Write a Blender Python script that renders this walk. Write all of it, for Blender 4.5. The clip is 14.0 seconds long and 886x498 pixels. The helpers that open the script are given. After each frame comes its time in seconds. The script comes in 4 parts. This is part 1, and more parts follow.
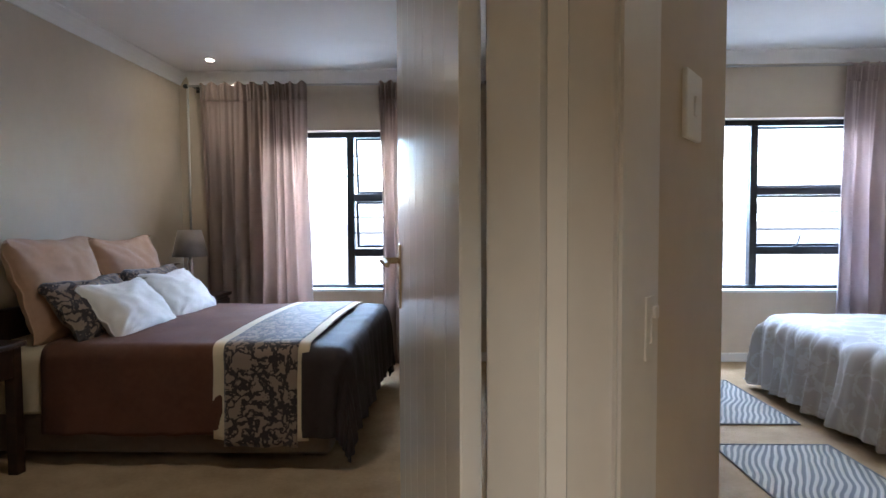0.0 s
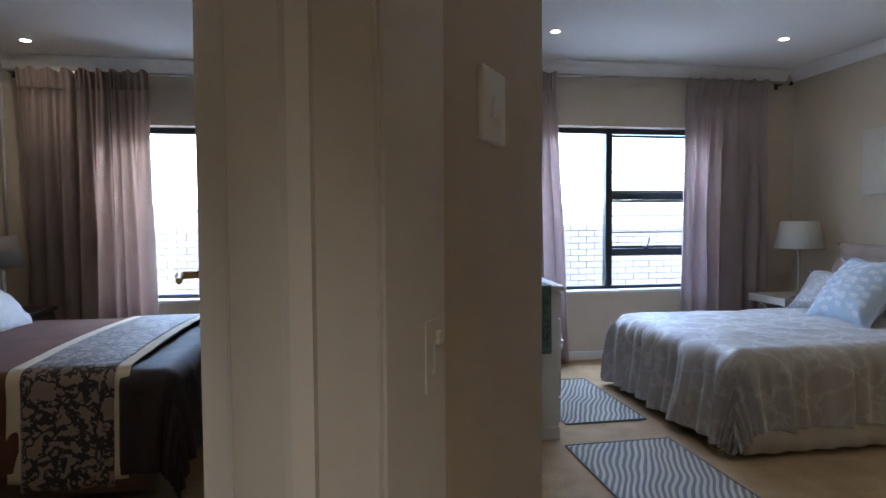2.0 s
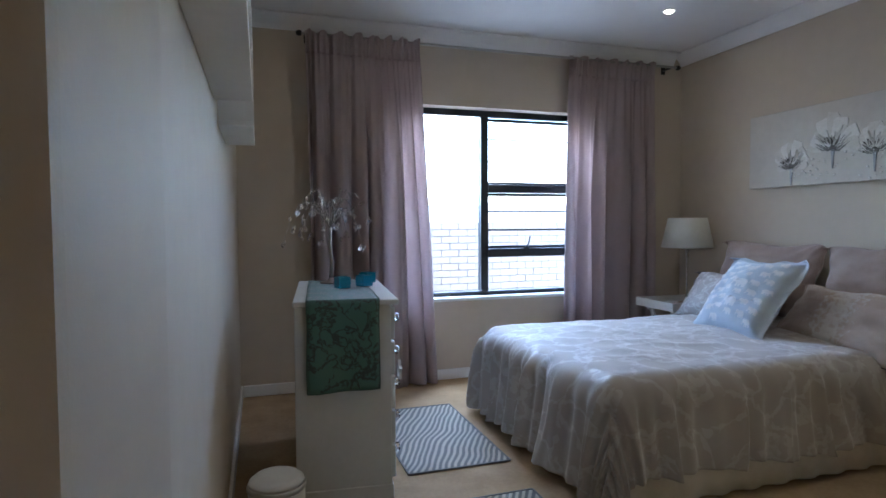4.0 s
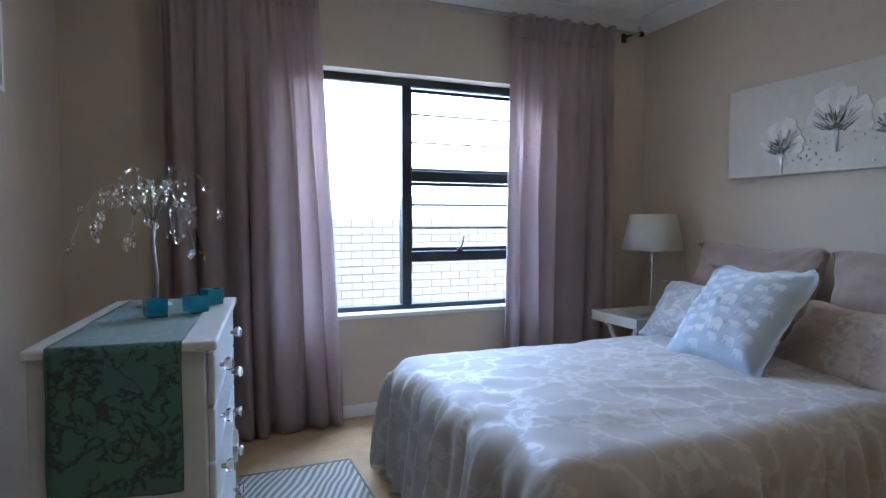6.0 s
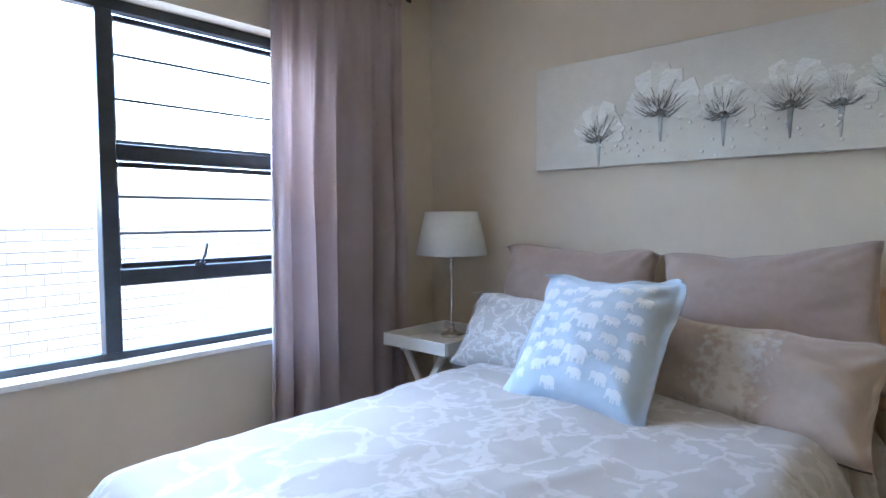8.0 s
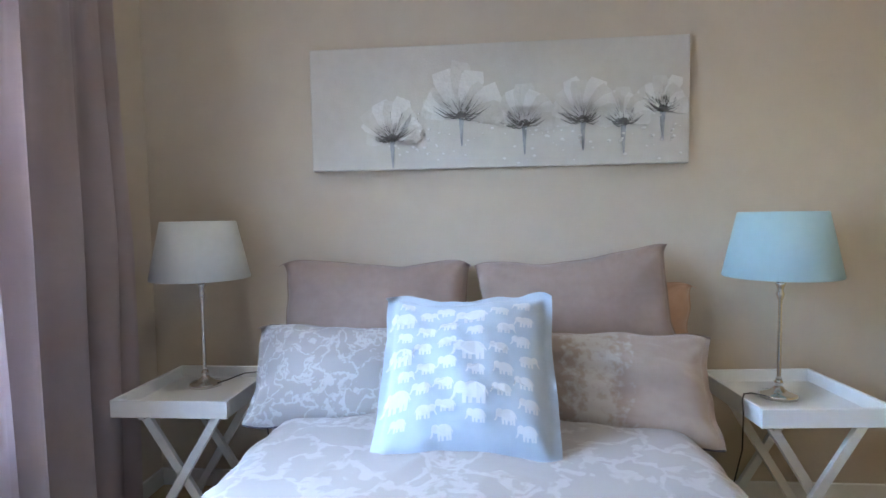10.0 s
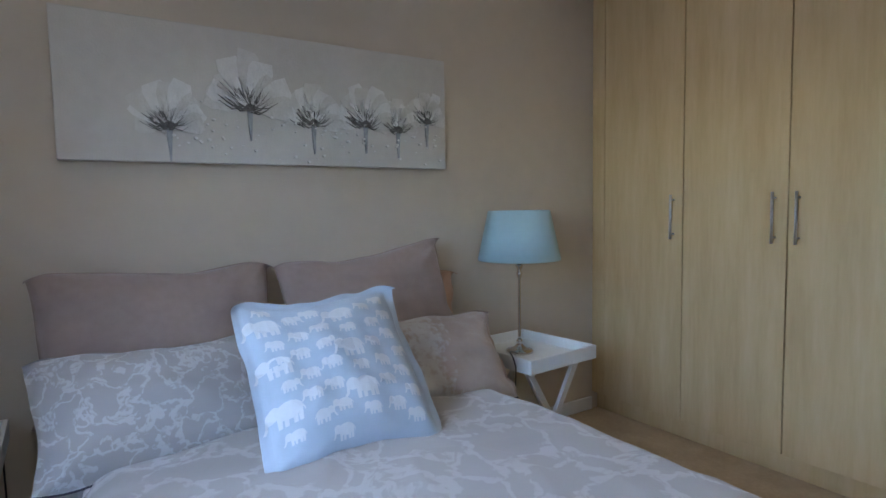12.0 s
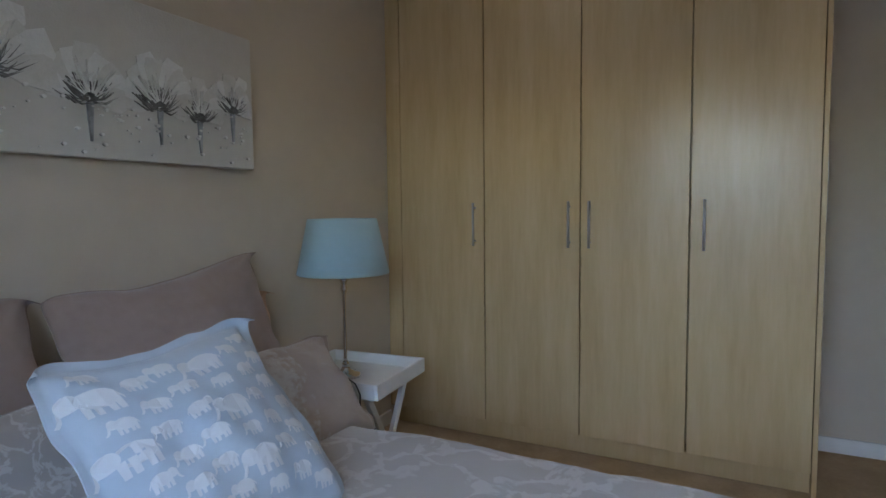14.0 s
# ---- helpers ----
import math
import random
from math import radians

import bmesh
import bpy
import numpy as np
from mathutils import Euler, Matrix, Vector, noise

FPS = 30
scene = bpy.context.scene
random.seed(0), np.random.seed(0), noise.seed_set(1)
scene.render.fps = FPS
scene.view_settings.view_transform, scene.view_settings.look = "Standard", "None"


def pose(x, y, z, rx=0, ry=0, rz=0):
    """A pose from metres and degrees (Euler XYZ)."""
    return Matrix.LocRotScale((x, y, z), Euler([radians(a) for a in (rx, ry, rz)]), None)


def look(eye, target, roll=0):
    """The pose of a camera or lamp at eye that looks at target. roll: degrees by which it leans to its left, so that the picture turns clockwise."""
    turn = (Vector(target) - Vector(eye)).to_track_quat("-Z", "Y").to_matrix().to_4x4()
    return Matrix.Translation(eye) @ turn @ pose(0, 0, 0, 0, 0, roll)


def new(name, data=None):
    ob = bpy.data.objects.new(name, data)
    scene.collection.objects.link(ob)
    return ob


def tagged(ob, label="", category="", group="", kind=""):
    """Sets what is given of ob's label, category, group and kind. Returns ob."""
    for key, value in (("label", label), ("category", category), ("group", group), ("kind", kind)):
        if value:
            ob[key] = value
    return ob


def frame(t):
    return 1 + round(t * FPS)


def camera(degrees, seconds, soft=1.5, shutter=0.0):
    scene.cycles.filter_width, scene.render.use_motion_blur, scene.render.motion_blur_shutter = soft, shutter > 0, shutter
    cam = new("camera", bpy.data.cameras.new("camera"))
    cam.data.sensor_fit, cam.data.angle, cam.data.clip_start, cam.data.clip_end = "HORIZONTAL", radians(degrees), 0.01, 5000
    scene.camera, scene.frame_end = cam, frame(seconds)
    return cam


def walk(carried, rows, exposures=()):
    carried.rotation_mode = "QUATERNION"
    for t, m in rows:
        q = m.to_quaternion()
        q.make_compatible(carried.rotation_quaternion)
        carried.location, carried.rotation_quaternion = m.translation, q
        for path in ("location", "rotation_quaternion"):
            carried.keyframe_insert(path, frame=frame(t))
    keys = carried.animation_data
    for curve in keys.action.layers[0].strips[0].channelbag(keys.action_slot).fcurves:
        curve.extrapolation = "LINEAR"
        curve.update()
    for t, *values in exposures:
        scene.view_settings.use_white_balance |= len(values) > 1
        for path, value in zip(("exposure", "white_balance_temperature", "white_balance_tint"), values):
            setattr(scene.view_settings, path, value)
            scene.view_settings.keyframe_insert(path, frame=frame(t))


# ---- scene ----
cam = camera(75.1, 14.0)
# seconds, x, y, z, yaw, pitch, roll
ROWS = [
    (0.0, -0.043, 0.027, 1.139, 1.88, -2.58, 0.28),
    (0.5, -0.017, 0.032, 1.145, -1.45, -2.61, 0.10),
    (1.0, 0.005, 0.009, 1.152, -4.15, -2.49, -0.01),
    (1.5, 0.048, 0.030, 1.156, -6.71, -2.39, 0.10),
    (2.0, 0.143, 0.158, 1.154, -9.15, -2.46, 0.37),
    (2.5, 0.261, 0.332, 1.147, -12.26, -2.43, 0.41),
    (3.0, 0.418, 0.485, 1.140, -14.76, -2.38, 0.39),
    (5.5, 1.135, 1.354, 1.099, -20.11, -2.67, 0.07),
    (6.0, 1.246, 1.550, 1.113, -22.04, -2.70, -0.00),
    (6.5, 1.354, 1.762, 1.129, -27.09, -2.71, -0.06),
    (7.0, 1.424, 1.994, 1.114, -32.98, -2.73, 0.08),
    (7.5, 1.483, 2.227, 1.116, -40.20, -2.83, 0.06),
    (8.0, 1.570, 2.427, 1.126, -47.78, -3.05, 0.32),
    (8.5, 1.653, 2.596, 1.141, -56.44, -3.19, 0.55),
    (9.0, 1.666, 2.796, 1.154, -65.32, -3.28, 0.80),
    (11.5, 1.681, 3.884, 1.194, -114.54, -4.13, 0.92),
    (12.0, 1.766, 4.003, 1.187, -123.45, -4.30, 0.94),
    (12.5, 1.869, 4.089, 1.200, -133.07, -4.46, 0.89),
    (13.0, 2.028, 4.162, 1.207, -140.76, -4.43, 0.78),
    (13.5, 2.193, 4.167, 1.199, -146.84, -4.19, 0.76),
    (14.0, 2.344, 4.191, 1.201, -153.46, -4.13, 0.64),
]
EXPOSURES = [(0.0, 5.15, 5750, 10), (1.0, 4.55, 5700, 10), (1.5, 4.42, 5650, 10), (2.0, 4.35, 5600, 10), (2.5, 4.22, 5550, 10), (3.0, 4.32, 5550, 10), (5.5, 4.48, 5400, 10), (6.5, 4.55, 5400, 10), (7.5, 4.88, 5450, 10), (9.0, 5.45, 5650, 10), (11.5, 4.68, 5600, 10), (13.0, 3.93, 5800, 10), (14.0, 3.86, 5950, 10)]
walk(cam, [(t, pose(x, y, z, 90 + pitch, roll, yaw)) for t, x, y, z, yaw, pitch, roll in ROWS], EXPOSURES)

# ---- world, sun, lamps ----
SKY, SUN, SPOT, DAY = 0.15, 0.12, 0.30, 4.0
world = bpy.data.worlds.new("sky")
scene.world = world
world.use_nodes = True
sky = world.node_tree.nodes.new("ShaderNodeTexSky")
sky.sky_type, sky.sun_disc, sky.sun_elevation, sky.sun_rotation = "NISHITA", False, radians(63), radians(233)
world.node_tree.links.new(sky.outputs[0], world.node_tree.nodes["Background"].inputs[0])
world.node_tree.nodes["Background"].inputs[1].default_value = SKY
sun = new("sun", bpy.data.lights.new("sun", "SUN"))
sun.data.energy, sun.data.angle, sun.data.color = SUN, radians(0.5), (1, 0.95, 0.86)
sun.matrix_world = look((-4, -3, 10), (0, 0, 0))


def sky_fill(x, target, width, power):
    """An added area lamp, out of view outside a window's head, standing in for sky light."""
    lamp = new("window_sky_fill", bpy.data.lights.new("window_sky_fill", "AREA"))
    lamp.data.shape, lamp.data.size, lamp.data.size_y = "RECTANGLE", width, 0.9
    lamp.data.energy, lamp.data.color = power, (0.80, 0.90, 1.0)
    lamp.matrix_world = look((x, 5.42, 2.42), target)


sky_fill(2.43, (2.43, 3.0, 0.7), 1.5, DAY)
sky_fill(-0.90, (-1.0, 3.0, 0.7), 1.4, DAY * 1.5)

# ---- materials ----
def mat(name, color, rough=0.6, metal=0.0, **kw):
    m = bpy.data.materials.new(name)
    m.use_nodes = True
    b = m.node_tree.nodes["Principled BSDF"]
    b.inputs["Base Color"].default_value = (*color, 1)
    b.inputs["Roughness"].default_value, b.inputs["Metallic"].default_value = rough, metal
    for key, value in kw.items():
        b.inputs[key.replace("_", " ")].default_value = value
    return m


def node(m, kind, **ins):
    n = m.node_tree.nodes.new("ShaderNode" + kind)
    for key, value in ins.items():
        n.inputs[key.replace("_", " ")].default_value = value
    return n


def wire(m, a, b):
    m.node_tree.links.new(a, b)


def bsdf(m):
    return m.node_tree.nodes["Principled BSDF"]


def coords(m, scale=(1, 1, 1), rot=(0, 0, 0)):
    tc, mp = node(m, "TexCoord"), node(m, "Mapping")
    mp.inputs["Scale"].default_value, mp.inputs["Rotation"].default_value = scale, rot
    wire(m, tc.outputs["Object"], mp.inputs[0])
    return mp.outputs[0]


def ramp(m, fac, stops):
    r = node(m, "ValToRGB")
    el = r.color_ramp.elements
    while len(el) < len(stops):
        el.new(0.5)
    for e, (p, c) in zip(el, stops):
        e.position, e.color = p, (*c, 1)
    wire(m, fac, r.inputs[0])
    return r.outputs[0]


def noisy(name, a, b, scale, rough=0.6, bump=0.0, bump_scale=None, metal=0.0, stretch=(1, 1, 1), **kw):
    """Two tones mixed at two scales, with fine relief."""
    m = mat(name, a, rough, metal, **kw)
    v = coords(m, stretch)
    big, fine = node(m, "TexNoise", Scale=scale, Detail=3.0), node(m, "TexNoise", Scale=scale * 9, Detail=4.0)
    wire(m, v, big.inputs["Vector"]), wire(m, v, fine.inputs["Vector"])
    add = node(m, "Math")
    add.operation = "MULTIPLY_ADD"
    wire(m, fine.outputs[0], add.inputs[0])
    add.inputs[1].default_value = 0.5
    wire(m, big.outputs[0], add.inputs[2])
    wire(m, ramp(m, add.outputs[0], [(0.5, a), (0.95, b)]), bsdf(m).inputs["Base Color"])
    if bump:
        n2 = node(m, "TexNoise", Scale=bump_scale or scale * 30, Detail=3.0)
        wire(m, v, n2.inputs["Vector"])
        bp = node(m, "Bump", Strength=bump, Distance=0.004)
        wire(m, n2.outputs[0], bp.inputs["Height"])
        wire(m, bp.outputs[0], bsdf(m).inputs["Normal"])
    return m


WALL = noisy("wall_paint", (0.525, 0.448, 0.345), (0.575, 0.495, 0.388), 1.3, 0.62, 0.12, 90)
CEIL = noisy("ceiling_paint", (0.80, 0.79, 0.77), (0.84, 0.83, 0.81), 0.9, 0.8, 0.05, 60)
WHITE = noisy("white_enamel", (0.76, 0.75, 0.72), (0.80, 0.79, 0.76), 2.0, 0.22, 0.04, 25)
GLOSS = noisy("white_gloss_enamel", (0.76, 0.76, 0.74), (0.80, 0.80, 0.78), 2.0, 0.13, 0.03, 14)
FRAMEW = noisy("frame_enamel", (0.66, 0.64, 0.60), (0.72, 0.70, 0.66), 2.0, 0.35, 0.05, 30)
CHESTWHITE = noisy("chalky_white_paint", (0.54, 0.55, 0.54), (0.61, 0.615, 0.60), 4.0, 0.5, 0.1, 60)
SATIN = noisy("white_satin_paint", (0.74, 0.74, 0.72), (0.80, 0.80, 0.78), 3.0, 0.38, 0.05, 40)
CARPET = noisy("carpet", (0.37, 0.265, 0.15), (0.49, 0.36, 0.215), 6.0, 0.95, 0.9, 420)
ALU = noisy("dark_aluminium", (0.030, 0.034, 0.040), (0.045, 0.05, 0.058), 5.0, 0.38, 0.02, 60, 0.3)
CHROME = mat("chrome", (0.75, 0.73, 0.70), 0.16, 1.0)
STEEL = mat("brushed_steel", (0.55, 0.55, 0.55), 0.32, 1.0)
PLASTIC = mat("white_plastic", (0.74, 0.73, 0.69), 0.35)
BLACK = mat("black_plastic", (0.015, 0.015, 0.016), 0.4)
DARKWOOD = noisy("dark_wood", (0.025, 0.014, 0.010), (0.05, 0.028, 0.018), 6.0, 0.35, 0.06, 40, stretch=(1, 6, 6))
CRYSTAL = mat("crystal", (0.95, 0.95, 0.95), 0.03, 0.0, Transmission_Weight=1.0, IOR=1.52)
BLUEGLASS = mat("turquoise_glass", (0.06, 0.55, 0.78), 0.08, 0.0, Transmission_Weight=0.6, IOR=1.45)
GLASS = mat("window_glass", (1, 1, 1), 0.0, 0.0, Transmission_Weight=1.0, IOR=1.02)
WIRE = mat("silver_wire", (0.45, 0.43, 0.40), 0.3, 0.9)


def cloth(name, a, b, rough=0.85, weave=900.0, sheen=0.25, scale=4.0, bump=0.25):
    m = noisy(name, a, b, scale, rough, bump, weave)
    bsdf(m).inputs["Sheen Weight"].default_value = sheen
    return m


def thin_cloth(name, a, b, share):
    """Cloth that lets part of the daylight through."""
    m = cloth(name, a, b, 0.8, 700)
    tr, mix = node(m, "BsdfTranslucent", Color=(*(min(0.8, c * 1.35) for c in b), 1)), node(m, "MixShader", Fac=share)
    out = m.node_tree.nodes["Material Output"]
    wire(m, bsdf(m).outputs[0], mix.inputs[1]), wire(m, tr.outputs[0], mix.inputs[2]), wire(m, mix.outputs[0], out.inputs[0])
    return m


CURTAIN = thin_cloth("mauve_curtain_cloth", (0.40, 0.335, 0.325), (0.48, 0.405, 0.395), 0.5)
CURTAIN_B = thin_cloth("taupe_curtain_cloth", (0.34, 0.265, 0.225), (0.41, 0.325, 0.28), 0.5)
SHADE = thin_cloth("lampshade_linen", (0.60, 0.60, 0.55), (0.68, 0.68, 0.63), 0.25)
SHADE_B = thin_cloth("pale_blue_shade_linen", (0.42, 0.60, 0.64), (0.50, 0.66, 0.70), 0.25)
TAUPE = cloth("taupe_cotton", (0.275, 0.205, 0.172), (0.33, 0.25, 0.212))
TAN = cloth("tan_cotton", (0.46, 0.28, 0.18), (0.54, 0.34, 0.22))
WHITECOTTON = cloth("white_cotton", (0.74, 0.72, 0.68), (0.80, 0.78, 0.74))
CREAM = cloth("cream_sheet", (0.62, 0.53, 0.36), (0.70, 0.60, 0.43))
BROWN = cloth("brown_throw_wool", (0.10, 0.040, 0.022), (0.14, 0.058, 0.033), 0.95, 500, 0.04)
DARKBROWN = cloth("dark_brown_satin", (0.022, 0.014, 0.014), (0.034, 0.022, 0.021), 0.7, 900.0, 0.03)
BASECLOTH = cloth("bed_base_cloth", (0.16, 0.12, 0.095), (0.21, 0.16, 0.125))
VALANCE = cloth("cream_valance", (0.58, 0.54, 0.47), (0.66, 0.62, 0.55))
PALEBLUE = cloth("pale_blue_cotton", (0.39, 0.455, 0.53), (0.44, 0.505, 0.58), bump=0.2)
PRINTW = cloth("white_print", (0.58, 0.59, 0.61), (0.64, 0.65, 0.66))


def damask(name, ground, figure, scale, lo, hi, gloss=(0.75, 0.42)):
    """A woven vein and scroll figure in satin on a matt ground."""
    m = mat(name, ground, 0.7)
    v = coords(m)
    w = node(m, "TexNoise", Scale=scale * 0.9, Detail=3.0)
    wire(m, v, w.inputs["Vector"])
    mx = node(m, "VectorMath")
    mx.operation = "MULTIPLY_ADD"
    wire(m, w.outputs["Color"], mx.inputs[0])
    mx.inputs[1].default_value = (0.3, 0.3, 0.3)
    wire(m, v, mx.inputs[2])
    vo = node(m, "TexVoronoi", Scale=scale)
    vo.feature = "DISTANCE_TO_EDGE"
    wire(m, mx.outputs[0], vo.inputs["Vector"])
    n2 = node(m, "TexNoise", Scale=scale * 5.5, Detail=6.0)
    wire(m, mx.outputs[0], n2.inputs["Vector"])
    ma = node(m, "Math")
    ma.operation = "MULTIPLY_ADD"
    wire(m, n2.outputs[0], ma.inputs[0])
    ma.inputs[1].default_value = 0.44
    wire(m, vo.outputs["Distance"], ma.inputs[2])
    wire(m, ramp(m, ma.outputs[0], [(lo, figure), (hi, ground)]), bsdf(m).inputs["Base Color"])
    r = ramp(m, ma.outputs[0], [(lo, (gloss[1],) * 3), (hi, (gloss[0],) * 3)])
    wire(m, r, bsdf(m).inputs["Roughness"])
    n3 = node(m, "TexNoise", Scale=900.0)
    wire(m, v, n3.inputs["Vector"])
    bp = node(m, "Bump", Strength=0.15, Distance=0.002)
    wire(m, n3.outputs[0], bp.inputs["Height"]), wire(m, bp.outputs[0], bsdf(m).inputs["Normal"])
    bsdf(m).inputs["Sheen Weight"].default_value = 0.3
    return m


DUVET = damask("silver_damask", (0.345, 0.315, 0.29), (0.398, 0.376, 0.356), 5.6, 0.25, 0.300, (0.75, 0.40))
DUVETP = damask("silver_damask_pillow", (0.34, 0.32, 0.305), (0.44, 0.43, 0.42), 9.5, 0.245, 0.30, (0.75, 0.36))
BLACKFIG = damask("black_scroll_damask", (0.27, 0.205, 0.155), (0.020, 0.013, 0.016), 12.0, 0.335, 0.355, (0.85, 0.6))
TEALFIG = damask("teal_paisley", (0.070, 0.165, 0.140), (0.030, 0.055, 0.052), 11.0, 0.26, 0.32)


def make_wood():
    m = mat("maple_veneer", (0.5, 0.38, 0.2), 0.27)
    v = coords(m, (10, 10, 1.1))
    n, fine = node(m, "TexNoise", Scale=1.0, Detail=5.0, Roughness=0.6), node(m, "TexNoise", Scale=7.0, Detail=3.0)
    wire(m, v, n.inputs["Vector"]), wire(m, v, fine.inputs["Vector"])
    a = node(m, "Math")
    a.operation = "MULTIPLY_ADD"
    wire(m, fine.outputs[0], a.inputs[0])
    a.inputs[1].default_value = 0.35
    wire(m, n.outputs[0], a.inputs[2])
    wire(m, ramp(m, a.outputs[0], [(0.40, (0.52, 0.375, 0.185)), (0.68, (0.60, 0.445, 0.235)), (0.95, (0.66, 0.505, 0.285))]), bsdf(m).inputs["Base Color"])
    bp = node(m, "Bump", Strength=0.05, Distance=0.002)
    wire(m, fine.outputs[0], bp.inputs["Height"]), wire(m, bp.outputs[0], bsdf(m).inputs["Normal"])
    return m


MAPLE = make_wood()


def make_rug():
    m = mat("striped_rug_cotton", (0.4, 0.4, 0.4), 0.95)
    v = coords(m, (1, 1, 1), (0, 0, radians(28)))
    w = node(m, "TexWave", Scale=11.0, Distortion=9.0, Detail=1.0, Detail_Scale=0.3)
    wire(m, v, w.inputs["Vector"])
    n = node(m, "TexNoise", Scale=260.0, Detail=3.0)
    wire(m, v, n.inputs["Vector"])
    a = node(m, "Math")
    a.operation = "MULTIPLY_ADD"
    wire(m, n.outputs[0], a.inputs[0])
    a.inputs[1].default_value = 0.3
    wire(m, w.outputs["Fac"], a.inputs[2])
    wire(m, ramp(m, a.outputs[0], [(0.45, (0.20, 0.215, 0.22)), (0.85, (0.50, 0.48, 0.43))]), bsdf(m).inputs["Base Color"])
    bp = node(m, "Bump", Strength=0.7, Distance=0.006)
    wire(m, a.outputs[0], bp.inputs["Height"]), wire(m, bp.outputs[0], bsdf(m).inputs["Normal"])
    return m


RUG = make_rug()
BRICK = noisy("pale_brick", (0.20, 0.168, 0.138), (0.27, 0.23, 0.192), 5.0, 0.9, 0.5, 60)
MORTAR = noisy("mortar", (0.115, 0.107, 0.097), (0.15, 0.14, 0.127), 8.0, 0.95, 0.4, 80)
PLASTER = noisy("pale_plaster", (0.62, 0.58, 0.50), (0.68, 0.64, 0.56), 2.0, 0.9, 0.2, 50)
PAVING = noisy("yard_paving", (0.34, 0.31, 0.27), (0.42, 0.39, 0.34), 1.2, 0.9, 0.4, 40)
CANVAS = noisy("pale_canvas", (0.52, 0.49, 0.44), (0.585, 0.555, 0.505), 2.5, 0.55, 0.3, 160)
PETAL = noisy("white_impasto", (0.63, 0.61, 0.58), (0.72, 0.705, 0.675), 20.0, 0.5, 0.9, 60)
PETAL2 = noisy("grey_impasto", (0.555, 0.53, 0.485), (0.64, 0.62, 0.58), 20.0, 0.5, 0.9, 60)
INK = noisy("grey_brown_ink", (0.09, 0.085, 0.078), (0.22, 0.21, 0.195), 30.0, 0.5, 0.3, 80)
SILVER = noisy("silver_paint", (0.24, 0.25, 0.26), (0.44, 0.45, 0.47), 30.0, 0.35, 0.3, 80, 0.3)
GLOW = mat("lamp_glow", (1, 1, 1), 0.5, 0.0, Emission_Strength=9.0)
bsdf(GLOW).inputs["Emission Color"].default_value = (1, 0.86, 0.66, 1)


def panel_cloth():
    m = cloth("taupe_cotton_silver_panel", (0.33, 0.26, 0.215), (0.39, 0.315, 0.265))
    tc, sep = node(m, "TexCoord"), node(m, "SeparateXYZ")
    wire(m, tc.outputs["Object"], sep.inputs[0])
    n = node(m, "TexNoise", Scale=38.0, Detail=4.0)
    wire(m, tc.outputs["Object"], n.inputs["Vector"])
    ab = node(m, "Math")
    ab.operation = "ABSOLUTE"
    wire(m, sep.outputs[0], ab.inputs[0])
    ad = node(m, "Math")
    ad.operation = "MULTIPLY_ADD"
    wire(m, n.outputs[0], ad.inputs[0])
    ad.inputs[1].default_value = 0.34
    wire(m, ab.outputs[0], ad.inputs[2])
    old = bsdf(m).inputs["Base Color"].links[0].from_socket
    mix = node(m, "MixRGB")
    wire(m, ramp(m, ad.outputs[0], [(0.19, (1, 1, 1)), (0.27, (0, 0, 0))]), mix.inputs[0])
    wire(m, old, mix.inputs[1])
    mix.inputs[2].default_value = (0.48, 0.455, 0.43, 1)
    wire(m, mix.outputs[0], bsdf(m).inputs["Base Color"])
    return m


PANEL = panel_cloth()

# ---- mesh helpers ----
def box(bm, x0, x1, y0, y1, z0, z1, bevel=0.0, seg=2, m=None):
    r = bmesh.ops.create_cube(bm, size=1.0)
    vs = r["verts"]
    for v in vs:
        v.co = Vector(((x0 + x1) / 2 + v.co.x * (x1 - x0), (y0 + y1) / 2 + v.co.y * (y1 - y0), (z0 + z1) / 2 + v.co.z * (z1 - z0)))
    if bevel:
        es = list({e for v in vs for e in v.link_edges})
        out = bmesh.ops.bevel(bm, geom=es, offset=bevel, segments=seg, profile=0.5, affect="EDGES")
        vs = list({v for f in out["faces"] for v in f.verts} | {v for v in vs if v.is_valid})
    if m:
        bmesh.ops.transform(bm, matrix=m, verts=vs)
    return bm


def boxes(*bs, bevel=0.0):
    bm = bmesh.new()
    for b in bs:
        box(bm, *b, bevel=bevel)
    return bm


def lathe(profile, seg=24, at=(0, 0, 0), m=None):
    """A closed turned body from (radius, height) pairs."""
    bm = bmesh.new()
    rings = []
    for r, z in profile:
        rings.append([bm.verts.new((at[0] + r * math.cos(2 * math.pi * k / seg), at[1] + r * math.sin(2 * math.pi * k / seg), at[2] + z)) for k in range(seg)])
    for a, b in zip(rings, rings[1:]):
        for k in range(seg):
            bm.faces.new((a[k], a[(k + 1) % seg], b[(k + 1) % seg], b[k]))
    bm.faces.new(rings[0][::-1]), bm.faces.new(rings[-1])
    if m:
        bmesh.ops.transform(bm, matrix=m, verts=bm.verts)
    return bm


